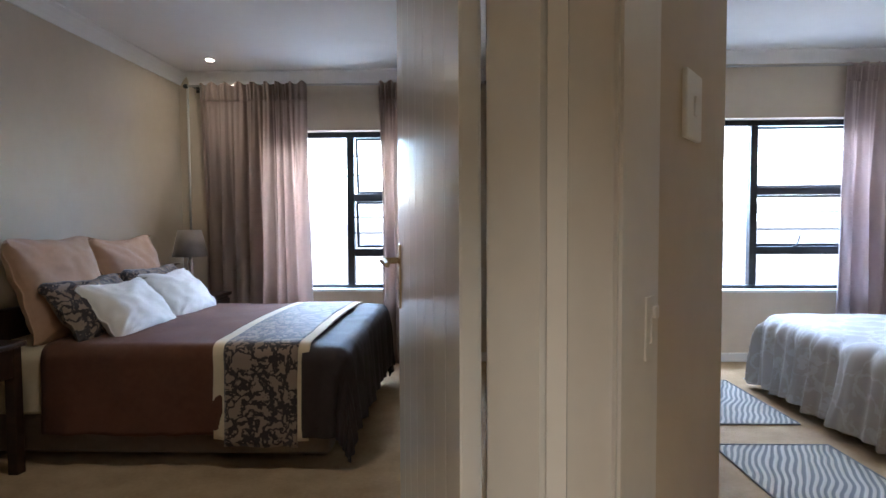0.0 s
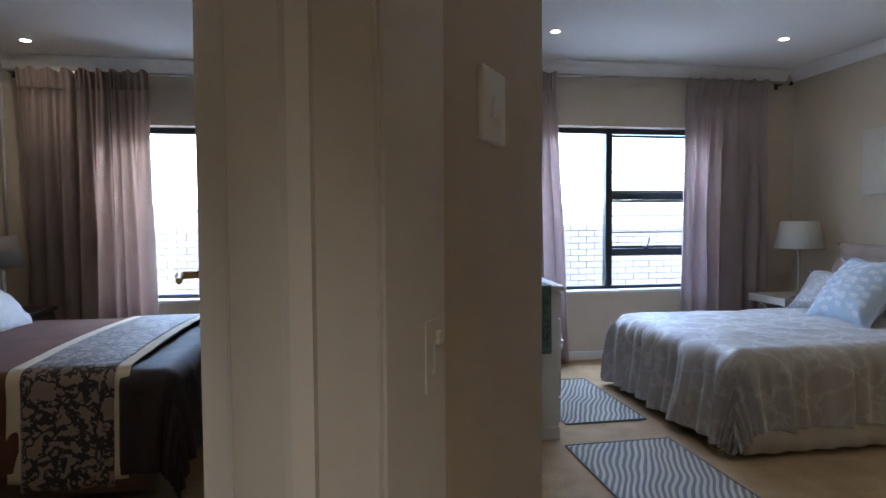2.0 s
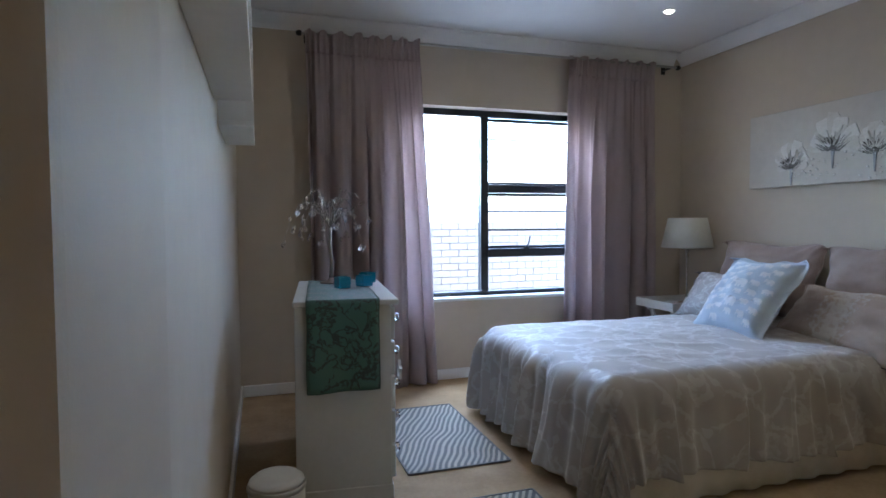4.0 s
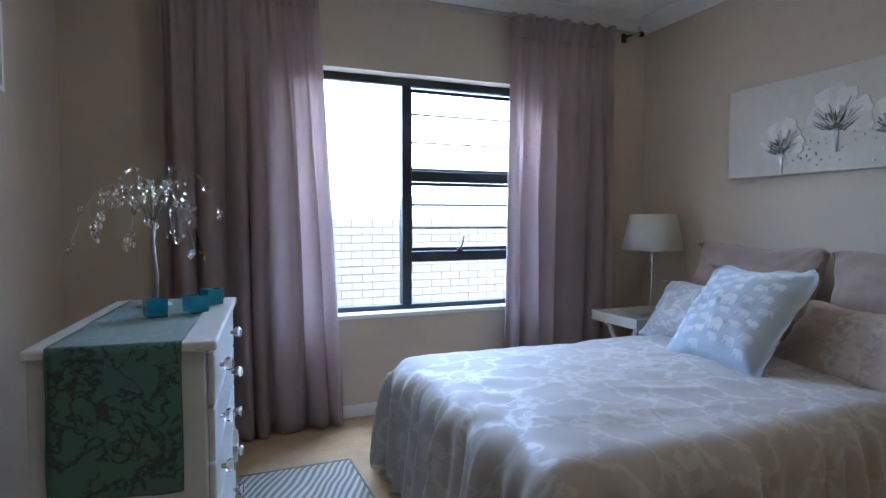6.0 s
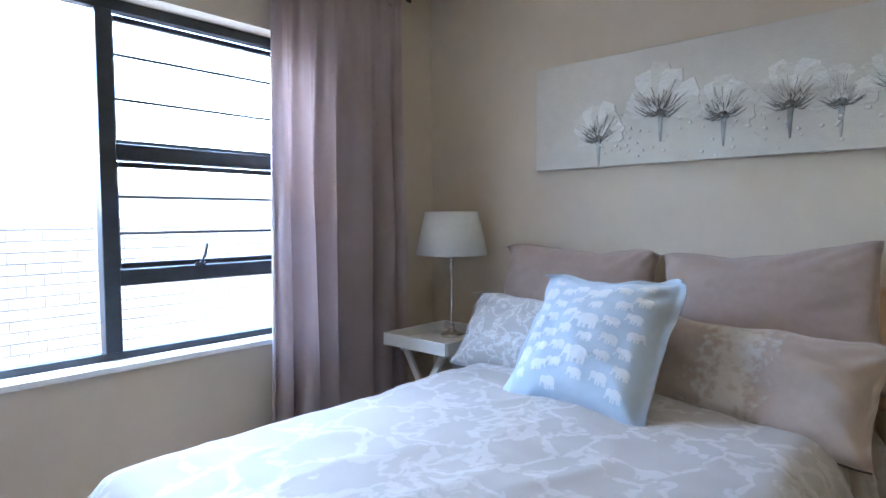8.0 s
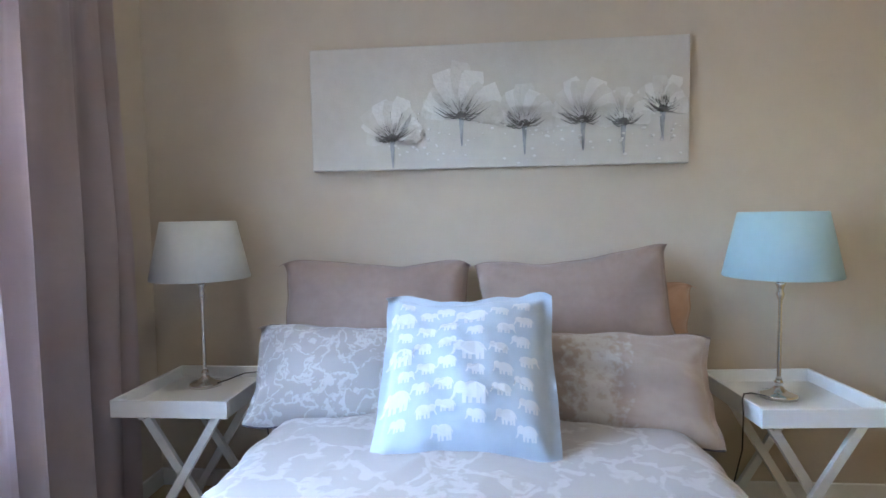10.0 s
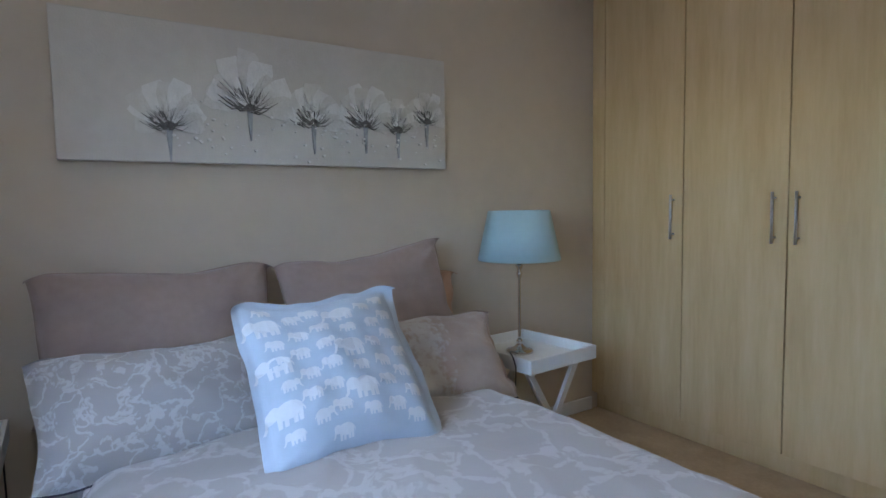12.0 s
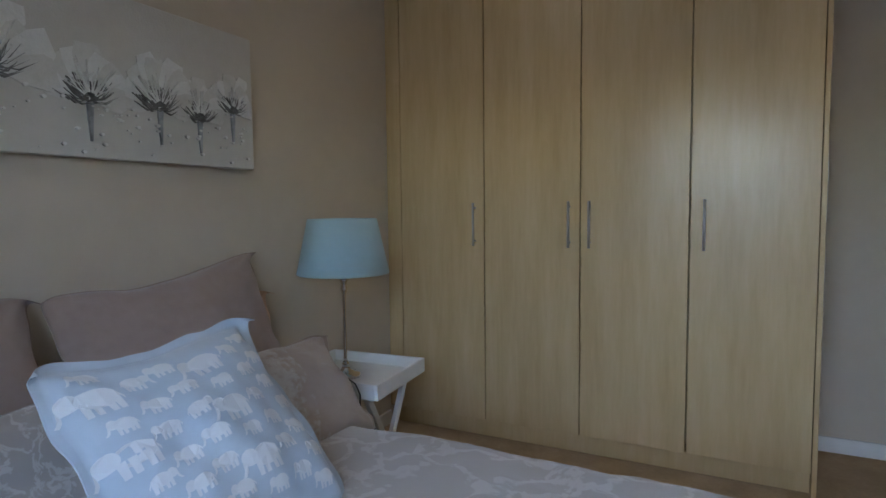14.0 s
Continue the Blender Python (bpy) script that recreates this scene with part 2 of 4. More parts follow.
def tube(bm, pts, r, seg=6):
    """A round bar along points."""
    pts = [Vector(p) for p in pts]
    rings = []
    for i, p in enumerate(pts):
        d = (pts[min(i + 1, len(pts) - 1)] - pts[max(i - 1, 0)]).normalized()
        a = d.orthogonal().normalized() if i == 0 else (a - d * a.dot(d)).normalized()
        b = d.cross(a)
        rr = r[i] if isinstance(r, (list, tuple)) else r
        rings.append([bm.verts.new(p + rr * (math.cos(2 * math.pi * k / seg) * a + math.sin(2 * math.pi * k / seg) * b)) for k in range(seg)])
    for a_, b_ in zip(rings, rings[1:]):
        for k in range(seg):
            bm.faces.new((a_[k], a_[(k + 1) % seg], b_[(k + 1) % seg], b_[k]))
    bm.faces.new(rings[0][::-1]), bm.faces.new(rings[-1])
    return bm


def sheet(fn, nu, nv, thick=0.0):
    """A grid surface fn(u, v), u and v from 0 to 1, given thickness along its normals."""
    bm = bmesh.new()
    g = [[bm.verts.new(fn(i / nu, j / nv)) for j in range(nv + 1)] for i in range(nu + 1)]
    for i in range(nu):
        for j in range(nv):
            bm.faces.new((g[i][j], g[i + 1][j], g[i + 1][j + 1], g[i][j + 1]))
    if thick:
        bm.normal_update()
        low = [[bm.verts.new(v.co - v.normal * thick) for v in col] for col in g]
        for i in range(nu):
            for j in range(nv):
                bm.faces.new((low[i][j], low[i][j + 1], low[i + 1][j + 1], low[i + 1][j]))
        rim = [(i, 0) for i in range(nu)] + [(nu, j) for j in range(nv)] + [(i, nv) for i in range(nu, 0, -1)] + [(0, j) for j in range(nv, 0, -1)]
        for a, b in zip(rim, rim[1:] + rim[:1]):
            bm.faces.new((g[a[0]][a[1]], low[a[0]][a[1]], low[b[0]][b[1]], g[b[0]][b[1]]))
    return bm


def mesh_of(name, bm, material, smooth=False):
    bmesh.ops.recalc_face_normals(bm, faces=bm.faces[:])
    me = bpy.data.meshes.new(name)
    bm.to_mesh(me)
    bm.free()
    me.materials.append(material)
    if smooth:
        me.polygons.foreach_set("use_smooth", [True] * len(me.polygons))
    return me


def part(name, bm, material, parent=None, label="", smooth=False):
    ob = new(name, mesh_of(name, bm, material, smooth))
    if parent is not None:
        ob.parent = parent
    if label:
        ob["label"] = label
    return ob


def thing(name, label, category, group="", m=None):
    ob = tagged(new(name), label, category, group)
    if m:
        ob.matrix_world = m
    return ob


def structure(name, bm, material, label, category, smooth=False):
    return tagged(part(name, bm, material, None, "", smooth), label, category, "", "structure")


def prism(bm, pts, z0, z1):
    lo, hi = [bm.verts.new((x, y, z0)) for x, y in pts], [bm.verts.new((x, y, z1)) for x, y in pts]
    n = len(pts)
    for k in range(n):
        bm.faces.new((lo[k], lo[(k + 1) % n], hi[(k + 1) % n], hi[k]))
    bm.faces.new(lo[::-1]), bm.faces.new(hi)
    return bm


def slab(p, q, t, z0, z1):
    """A straight upright wall from p to q, t thick to its left hand."""
    d = Vector(q) - Vector(p)
    n = Vector((-d.y, d.x)).normalized() * t
    a, b = Vector(p), Vector(q)
    return prism(bmesh.new(), [a, b, b + n, a + n], z0, z1)


# ---- the large structure ----
TOP, TOP_B = 2.48, 2.37      # ceilings of the grey and the brown bedroom
XW, YW, XL, YB = 4.034, 4.745, 0.60, 0.93   # grey bedroom: bed wall, window wall, chest wall, back wall
XB, YH = -2.36, 0.60         # brown bedroom: bed wall, passage wall
JAMB, CORNER = (0.264, 0.960), (0.563, 1.386)

structure("ground", boxes((-300, 300, -300, 300, -0.36, -0.16)), PAVING, "pale concrete yard ground outside the windows", "ground")
structure("floor", boxes((-2.75, 4.4, -1.9, 5.0, -0.15, 0.0)), CARPET, "sandy beige short-pile carpet through both bedrooms", "floor")


def window_wall(name, x0, x1, ox0, ox1, oz0, oz1, top, label):
    bm = boxes((x0, ox0, YW, YW + 0.23, -0.15, top + 0.2), (ox1, x1, YW, YW + 0.23, -0.15, top + 0.2),
               (ox0, ox1, YW, YW + 0.23, -0.15, oz0), (ox0, ox1, YW, YW + 0.23, oz1, top + 0.2))
    bmesh.ops.remove_doubles(bm, verts=bm.verts, dist=0.0005)
    return structure(name, bm, WALL, label, "wall")


WIN_A = (1.70, 3.16, 0.575, 1.965)
WIN_B = (-1.60, -0.20, 0.585, 1.90)
window_wall("wall_north", 0.40, XW + 0.25, *WIN_A, TOP, "warm beige painted wall round the grey bedroom's window")
window_wall("wall_north_brown_room", XB - 0.25, 0.40, *WIN_B, TOP, "warm beige painted wall round the brown bedroom's window")
structure("wall_east", boxes((XW, XW + 0.25, YB - 0.25, YW, -0.15, TOP + 0.2)), WALL, "warm beige painted wall behind the bed head", "wall")
structure("wall_west", boxes((XB - 0.25, XB, -1.8, YW, -0.15, TOP + 0.2)), WALL, "ochre beige painted wall behind the brown bed", "wall")
structure("wall_between_rooms", prism(bmesh.new(), [(0.5665, CORNER[1] + 0.02), (XL, 1.75), (XL, YW), (0.33, YW), (0.33, 1.20), (0.40, 1.20)], -0.15, TOP + 0.2), WALL,
          "beige painted wall between the two bedrooms", "wall")
# the splayed wall end between the two doorways, and the wall beside the light switch
structure("wall_splay", prism(bmesh.new(), [(0.276, 0.972), CORNER, (0.5665, CORNER[1] + 0.02), (0.40, 1.20), (0.19, 0.94)], -0.15, TOP + 0.2), WALL,
          "beige splayed wall beside the bedroom door with light switch", "wall")
structure("wall_south", boxes((1.24, XW, YB - 0.25, YB, -0.15, TOP + 0.2)), WALL, "plain beige painted back wall beside the wardrobe", "wall")
structure("wall_splay_south", slab((0.925, 0.50), (1.24, 0.93), -0.14, -0.15, TOP + 0.2), WALL, "plain beige splayed wall inside the doorway", "wall")
# the passage box is unseen; its walls are added to stop light leaking in
structure("wall_passage_east", slab((0.925, 0.50), (1.30, 0.237), -0.10, -0.15, TOP + 0.2), WALL, "plain beige unseen passage wall, added against light leaks", "wall")
structure("wall_passage_side", boxes((1.30, 1.42, -1.6, 0.40, -0.15, TOP + 0.2)), WALL, "plain beige unseen passage wall, added against light leaks", "wall")
structure("wall_passage_end", boxes((-1.3, 1.42, -1.75, -1.6, -0.15, TOP + 0.2)), WALL, "plain beige unseen passage end wall, added against light leaks", "wall")
structure("wall_passage_west", boxes((-1.3, -1.18, -1.6, YH - 0.14, -0.15, TOP + 0.2)), WALL, "plain beige unseen passage wall, added against light leaks", "wall")
structure("wall_passage_north", boxes((XB, -0.82, YH - 0.14, YH, -0.15, TOP + 0.2)), WALL, "plain beige wall beside the brown bedroom door", "wall")
structure("ceiling", boxes((0.36, XW, 0.2, YW, TOP, TOP + 0.12)), CEIL, "white painted ceiling of the grey bedroom", "ceiling")
structure("ceiling_brown_room", boxes((XB, 0.36, YH - 0.1, YW, TOP_B, TOP_B + 0.12)), CEIL, "white painted ceiling of the brown bedroom", "ceiling")
# unseen lid of the passage box, added to shut out light
structure("ceiling_passage", prism(bmesh.new(), [(-1.3, -1.7), (1.42, -1.7), (1.42, 0.2), (0.36, 0.2), (0.36, YH - 0.1), (-1.3, YH - 0.1)], TOP, TOP + 0.12), CEIL, "white unseen passage ceiling, added against light leaks", "ceiling")
# unseen slab, added to block sun and sky from above
structure("roof", boxes((-3.0, 4.6, -2.2, 5.15, TOP + 0.2, TOP + 0.32)), PLASTER, "unseen flat roof slab added to keep light out of the rooms", "roof")


def cove(name, p, q, top, side):
    """A plaster cornice along a wall from p to q; side: the unit step into the room."""
    prof = [(0.0, 0.0), (0.085, 0.0), (0.085, -0.012), (0.062, -0.022), (0.040, -0.042), (0.022, -0.066), (0.012, -0.090), (0.0, -0.090)]
    bm = bmesh.new()
    ends = []
    for e in (p, q):
        ends.append([bm.verts.new((e[0] + side[0] * a, e[1] + side[1] * a, top + b)) for a, b in prof])
    n = len(prof)
    for k in range(n):
        bm.faces.new((ends[0][k], ends[0][(k + 1) % n], ends[1][(k + 1) % n], ends[1][k]))
    bm.faces.new(ends[0][::-1]), bm.faces.new(ends[1])
    structure(name, bm, CEIL, "white plaster cove cornice under the ceiling", "cornice")


cove("trim_east", (XW, 1.5), (XW, YW), TOP - 0.001, (-1, 0))
cove("trim_north", (XL, YW), (XW - 0.086, YW), TOP - 0.001, (0, -1))
cove("trim_west_wall", (XL, 1.76), (XL, YW - 0.086), TOP - 0.001, (1, 0))
cove("trim_brown_west", (XB, YH), (XB, YW), TOP_B - 0.001, (1, 0))
cove("trim_brown_north", (XB + 0.086, YW), (0.33, YW), TOP_B - 0.001, (0, -1))


def skirting(name, x0, x1, y0, y1):
    structure(name, box(bmesh.new(), x0, x1, y0, y1, 0.0, 0.075, 0.004), WHITE, "white painted skirting board along the wall", "skirting")


skirting("baseboard_north", XL + 0.016, XW - 0.016, YW - 0.015, YW)
skirting("baseboard_east", XW - 0.015, XW, 1.50, YW)
skirting("baseboard_west", XL, XL + 0.015, 1.76, YW)
skirting("baseboard_south", 1.26, 2.00, YB, YB + 0.015)
skirting("baseboard_brown_west", XB, XB + 0.015, YH, YW)
skirting("baseboard_brown_north", XB + 0.016, 0.33, YW - 0.015, YW)


# ---- windows ----
def window(name, o, mullion, sashes_open, label):
    x0, x1, z0, z1 = o
    y0, y1 = YW + 0.10, YW + 0.15
    win = tagged(new(name), label, "window", "", "structure")
    part("window_frame", boxes((x0, x0 + 0.045, y0, y1, z0, z1), (x1 - 0.045, x1, y0, y1, z0, z1), (x0 + 0.045, x1 - 0.045, y0, y1, z0, z0 + 0.04),
                               (x0 + 0.045, x1 - 0.045, y0, y1, z1 - 0.045, z1), bevel=0.004), ALU, win)
    part("mullion", box(bmesh.new(), mullion - 0.03, mullion + 0.03, y0 - 0.008, y1 + 0.005, z0 + 0.04, z1 - 0.045, 0.004), ALU, win)
    h = z1 - z0
    t1, t2 = z0 + 0.585 * h, z0 + 0.235 * h
    for t in (t1, t2):
        part("transom", box(bmesh.new(), mullion + 0.03, x1 - 0.045, y0 - 0.004, y1, t - 0.032, t + 0.032, 0.004), ALU, win)
    part("pane", boxes((x0 + 0.045, mullion - 0.03, y0 + 0.02, y0 + 0.026, z0 + 0.04, z1 - 0.045)), GLASS, win).visible_shadow = False
    part("pane", boxes((mullion + 0.03, x1 - 0.045, y0 + 0.02, y0 + 0.026, z0 + 0.04, t2 - 0.032)), GLASS, win).visible_shadow = False
    for a, b in ((t2 + 0.032, t1 - 0.032), (t1 + 0.032, z1 - 0.045)):
        m, n = mullion + 0.032, x1 - 0.047
        s = 0.022
        sash = part("sash", boxes((m, m + s, y1, y1 + 0.028, a, b), (n - s, n, y1, y1 + 0.028, a, b), (m + s, n - s, y1, y1 + 0.028, a, a + s), (m + s, n - s, y1, y1 + 0.028, b - s, b), bevel=0.003), ALU, win)
        pane = part("pane", boxes((m + s, n - s, y1 + 0.01, y1 + 0.016, a + s, b - s)), GLASS, sash)
        pane.visible_shadow = False
        if sashes_open:
            hinge = Matrix.Translation((0, y1, b)) @ Matrix.Rotation(radians(sashes_open), 4, "X") @ Matrix.Translation((0, -y1, -b))
            sash.matrix_world = hinge
        for k in (1, 2):
            zz = a + (b - a) * k / 3
            part("burglar_bar", tube(bmesh.new(), [(m, y0 - 0.006, zz), (n, y0 - 0.006, zz)], 0.006), ALU, win)
    xs = mullion + 0.42 * (x1 - mullion)
    part("window_stay", box(tube(bmesh.new(), [(xs, y0 - 0.012, t2 + 0.04), (xs + 0.012, y0 - 0.03, t2 + 0.075), (xs + 0.02, y0 - 0.035, t2 + 0.125)], 0.006), xs - 0.02, xs + 0.02, y0 - 0.014, y0, t2 + 0.028, t2 + 0.045), ALU, win, "dark stay handle")
    part("window_sill", box(bmesh.new(), x0 + 0.002, x1 - 0.002, YW - 0.012, YW + 0.099, z0 - 0.012, z0 + 0.012, 0.005), SATIN, win, "white sill")
    return win


window("window_1", WIN_A, 2.345, 0, "dark aluminium casement window with burglar bars, closed")
window("window_2", WIN_B, -0.975, 9, "dark aluminium window with two sashes tilted open")


# ---- curtains and rods ----
def rod(name, x0, x1, y, z, label):
    t = thing(name, label, "curtain rod")
    part("pole", tube(bmesh.new(), [(x0, y, z), (x1, y, z)], 0.009, 10), WIRE, t)
    for x, d in ((x0, -1), (x1, 1)):
        part("finial", lathe([(0.004, -0.012), (0.016, -0.008), (0.019, 0.006), (0.014, 0.02), (0.004, 0.026)], 12, m=Matrix.Translation((x, y, z)) @ Matrix.Rotation(radians(90 * d), 4, "Y")), BLACK, t)
        xb = x - d * 0.05
        part("bracket", boxes((xb - 0.008, xb + 0.008, y - 0.006, YW + 0.002, z - 0.006, z + 0.006), (xb - 0.018, xb + 0.018, YW - 0.006, YW + 0.002, z - 0.03, z + 0.03)), BLACK, t)


def curtain(x0, x1, top, y, folds, material, label, seed, gather=0.35, lean=0.0, bottom=0.012):
    """A pencil-pleat curtain with deep uneven folds, drawn to one side."""
    rnd = random.Random(seed)
    ph = [rnd.uniform(-0.5, 0.5) for _ in range(folds + 2)]
    am = [rnd.uniform(0.65, 1.15) for _ in range(folds + 2)]

    cut = np.cumsum([0] + [rnd.uniform(0.55, 1.5) for _ in range(folds)])
    cut = cut / cut[-1]

    def shape(u, v):
        i = min(int(np.searchsorted(cut, u, "right")) - 1, folds - 1)
        w = (u - cut[i]) / (cut[i + 1] - cut[i])
        s = i + w
        a = am[i] * (1 - w) + am[i + 1] * w
        p = ph[i] * (1 - w) + ph[i + 1] * w
        low = min(1.0, (1 - v) * 1.9)
        deep = 0.012 + 0.044 * low
        wave = math.sin(2 * math.pi * s + p * low + 0.5 * math.sin(2.2 * v + 2 * i)) * a + 0.16 * low * math.sin(4 * math.pi * s + 2 * p + v)
        wave += 0.5 * low * noise.noise(Vector((u * 5, v * 1.6, seed)))
        fine = (1 - 0.8 * low) * 0.011 * math.sin(2 * math.pi * s * 3 + 2 * p)
        e = 1 - v
        x = x0 + (x1 - x0) * u + 0.016 * low * math.sin(2 * math.pi * s + p + 1.2) + lean * e ** 0.7 * (u if lean > 0 else 1 - u) + 0.010 * math.sin(3 * v + 9 * u)
        return (x, y + wave * deep * 0.85 + fine - 0.012 * math.sin(5 * v + 5 * u) * e, bottom + 0.006 * math.sin(8 * u) + (top - bottom) * v)

    t = thing("curtain", label, "curtain", "curtains at the windows")
    part("drape", sheet(shape, folds * 14, 44, 0.0025), material, t, "", True)

    def head(u, v):
        s = u * folds * 3
        x, yy, _ = shape(u, 0.985)
        puff = abs(math.sin(math.pi * s * 0.5 + ph[0]))
        belly = v * v
        return (x, yy - 0.003 - 0.026 * puff * belly, top - 0.115 + 0.135 * v + 0.014 * v * math.sin(math.pi * s * 0.7 + 3 * ph[1]))
    part("pleated_heading", sheet(head, folds * 20, 8, 0.0025), material, t, "gathered pencil-pleat heading tape", True)
    return t


rod("curtain_rod", 1.0, 3.90, YW - 0.11, 2.345, "thin silver curtain rod with black finials above the grey bedroom window")
curtain(1.03, 1.79, 2.335, YW - 0.12, 7, CURTAIN, "floor-length mauve grey curtain hanging beside the chest of drawers", 3, lean=0.10)
curtain(2.95, 3.70, 2.335, YW - 0.10, 6, CURTAIN, "floor-length mauve grey curtain hanging beside the bedside table", 8, lean=-0.07)
rod("curtain_rod", -2.25, 0.15, YW - 0.11, 2.245, "thin dark curtain rod above the brown bedroom window")
curtain(-2.14, -1.27, 2.235, YW - 0.12, 8, CURTAIN_B, "floor-length taupe brown curtain behind the brown bed", 5)
curtain(-0.70, 0.05, 2.235, YW - 0.12, 8, CURTAIN_B, "floor-length taupe brown curtain beside the open door", 12)


# ---- door frames and the open door ----
def post(name, pts, material, label, z1=2.05):
    return structure(name, prism(bmesh.new(), pts, 0.0, z1), material, label, "door frame")


post("trim_door_frame_brown_room", [(-0.005, 0.898), (0.065, 0.834), (0.082, 0.845), (0.035, 0.912)], WHITE, "white enamelled door frame of the brown bedroom")
post("trim_door_rebate_brown_room", [(-0.004, 0.957), (0.034, 0.9135), (0.060, 0.94), (0.022, 0.985)], WHITE, "rebate behind the hinge side of the door")
post("trim_door_stop_brown_room", [(0.074, 0.826), (0.100, 0.816), (0.112, 0.855), (0.086, 0.866)], WHITE, "white rounded edge of the door frame")
structure("wall_between_frames", prism(bmesh.new(), [(0.102, 0.828), (0.176, 0.860), (0.166, 0.892), (0.114, 0.862)], 0.0, 2.05), FRAMEW, "narrow off-white strip between the two door frames", "wall")
frame2 = post("trim_door_frame_grey_room", [(0.1765, 0.8505), (0.266, 0.9585), (0.2757, 0.9715), (0.252, 0.986), (0.163, 0.884)], FRAMEW, "white enamelled door frame of the grey bedroom with strike plate")
structure("trim_door_bead", prism(bmesh.new(), [(0.1845, 0.8515), (0.1945, 0.8635), (0.1905, 0.8670), (0.1805, 0.8550)], 0.0, 2.05), FRAMEW, "raised bead along the door frame", "door frame")
structure("wall_core", prism(bmesh.new(), [(0.037, 0.916), (0.090, 0.872), (0.160, 0.890), (0.250, 0.990), (0.39, 1.18), (0.33, 1.20), (0.08, 1.02)], -0.1, 2.05), WALL, "beige wall end behind the door frames", "wall")
structure("wall_over_doors", prism(bmesh.new(), [(-0.005, 0.898), (0.09, 0.825), (0.2755, 0.972), (0.39, 1.18), (0.33, 1.20), (0.08, 1.02)], 2.052, TOP + 0.2), WALL, "beige wall above the door frames", "wall")
structure("wall_lintel_brown_room", slab((-0.006, 0.894), (-0.82, 0.598), -0.12, 2.052, TOP + 0.2), WALL, "beige wall over the brown bedroom doorway", "wall")
structure("wall_lintel_grey_room", slab((0.268, 0.965), (0.925, 0.503), 0.12, 2.052, TOP + 0.2), WALL, "beige wall over the grey bedroom doorway", "wall")

strike_m = Matrix.Translation((0.2500, 0.9392, 0.972)) @ Matrix.Rotation(math.atan2(0.108, 0.0895), 4, "Z")
strike = thing("strike_plate", "small white-painted strike plate let into the door frame", "strike plate", m=strike_m)
part("plate", boxes((-0.014, 0.016, -0.003, 0.003, -0.05, -0.024), (-0.014, 0.016, -0.003, 0.003, 0.024, 0.05), (-0.014, -0.004, -0.003, 0.003, -0.024, 0.024), (0.008, 0.016, -0.003, 0.003, -0.024, 0.024)), FRAMEW, strike)
# a solid inset; its dark colour stands in for shade inside the hole
part("latch_hole", boxes((-0.004, 0.008, 0.0, 0.002, -0.024, 0.024)), INK, strike, "dark inset, coloured as the shade inside the latch hole")
part("lip", box(bmesh.new(), 0.010, 0.026, -0.008, 0.0, 0.014, 0.034, 0.002), FRAMEW, strike)

ang = math.atan2(CORNER[1] - JAMB[1], CORNER[0] - JAMB[0])
sw = thing("light_switch", "white plastic light switch plate on the beige wall", "light switch", m=Matrix.Translation((0.380, 1.125, 1.353)) @ Matrix.Rotation(ang, 4, "Z"))
part("plate", box(bmesh.new(), -0.054, 0.054, -0.011, 0.003, -0.062, 0.062, 0.004), PLASTIC, sw)
part("rocker", box(bmesh.new(), -0.011, 0.011, -0.015, -0.010, -0.018, 0.018, 0.002, m=Matrix.Rotation(radians(5), 4, "X")), PLASTIC, sw)

hinge, free = Vector((-0.030, 0.932, 0)), Vector((-0.209, 1.69, 0))
d1 = thing("door_1", "white gloss-painted boarded door standing open with brass handle", "door", m=Matrix.Translation(hinge) @ Matrix.Rotation(math.atan2(free.y - hinge.y, free.x - hinge.x), 4, "Z"))
d1["kind"] = "structure"
W = (free - hinge).length
part("door_leaf", boxes((0, W, -0.0155, 0.0155, 0.008, 2.03), bevel=0.002), GLOSS, d1)
BOARDS = 7
board_mesh = mesh_of("board", box(bmesh.new(), 0.0005, W / BOARDS - 0.0005, -0.018, 0.018, 0.009, 2.029, 0.0012, 2), GLOSS)
for k in range(BOARDS):
    board = new("board", board_mesh)
    board.location = (k * W / BOARDS, 0.0, 0.0)
    board.parent = d1
BRASS = mat("brass", (0.60, 0.47, 0.27), 0.25, 1.0)
for s in (-1, 1):
    h = part("door_handle", box(bmesh.new(), W - 0.065, W - 0.03, s * 0.021 - 0.003, s * 0.021 + 0.003, 0.90, 1.08, 0.0025), BRASS, d1, "brass lever handle plate")
    part("lever", tube(bmesh.new(), [(W - 0.047, s * 0.022, 1.035), (W - 0.047, s * 0.062, 1.035), (W - 0.06, s * 0.068, 1.035), (W - 0.15, s * 0.066, 1.03)], [0.009, 0.009, 0.010, 0.007], 10), BRASS, h)
part("lock_edge", boxes((W - 0.001, W + 0.0015, -0.011, 0.011, 0.91, 1.09)), BRASS, d1, "brass lock face")

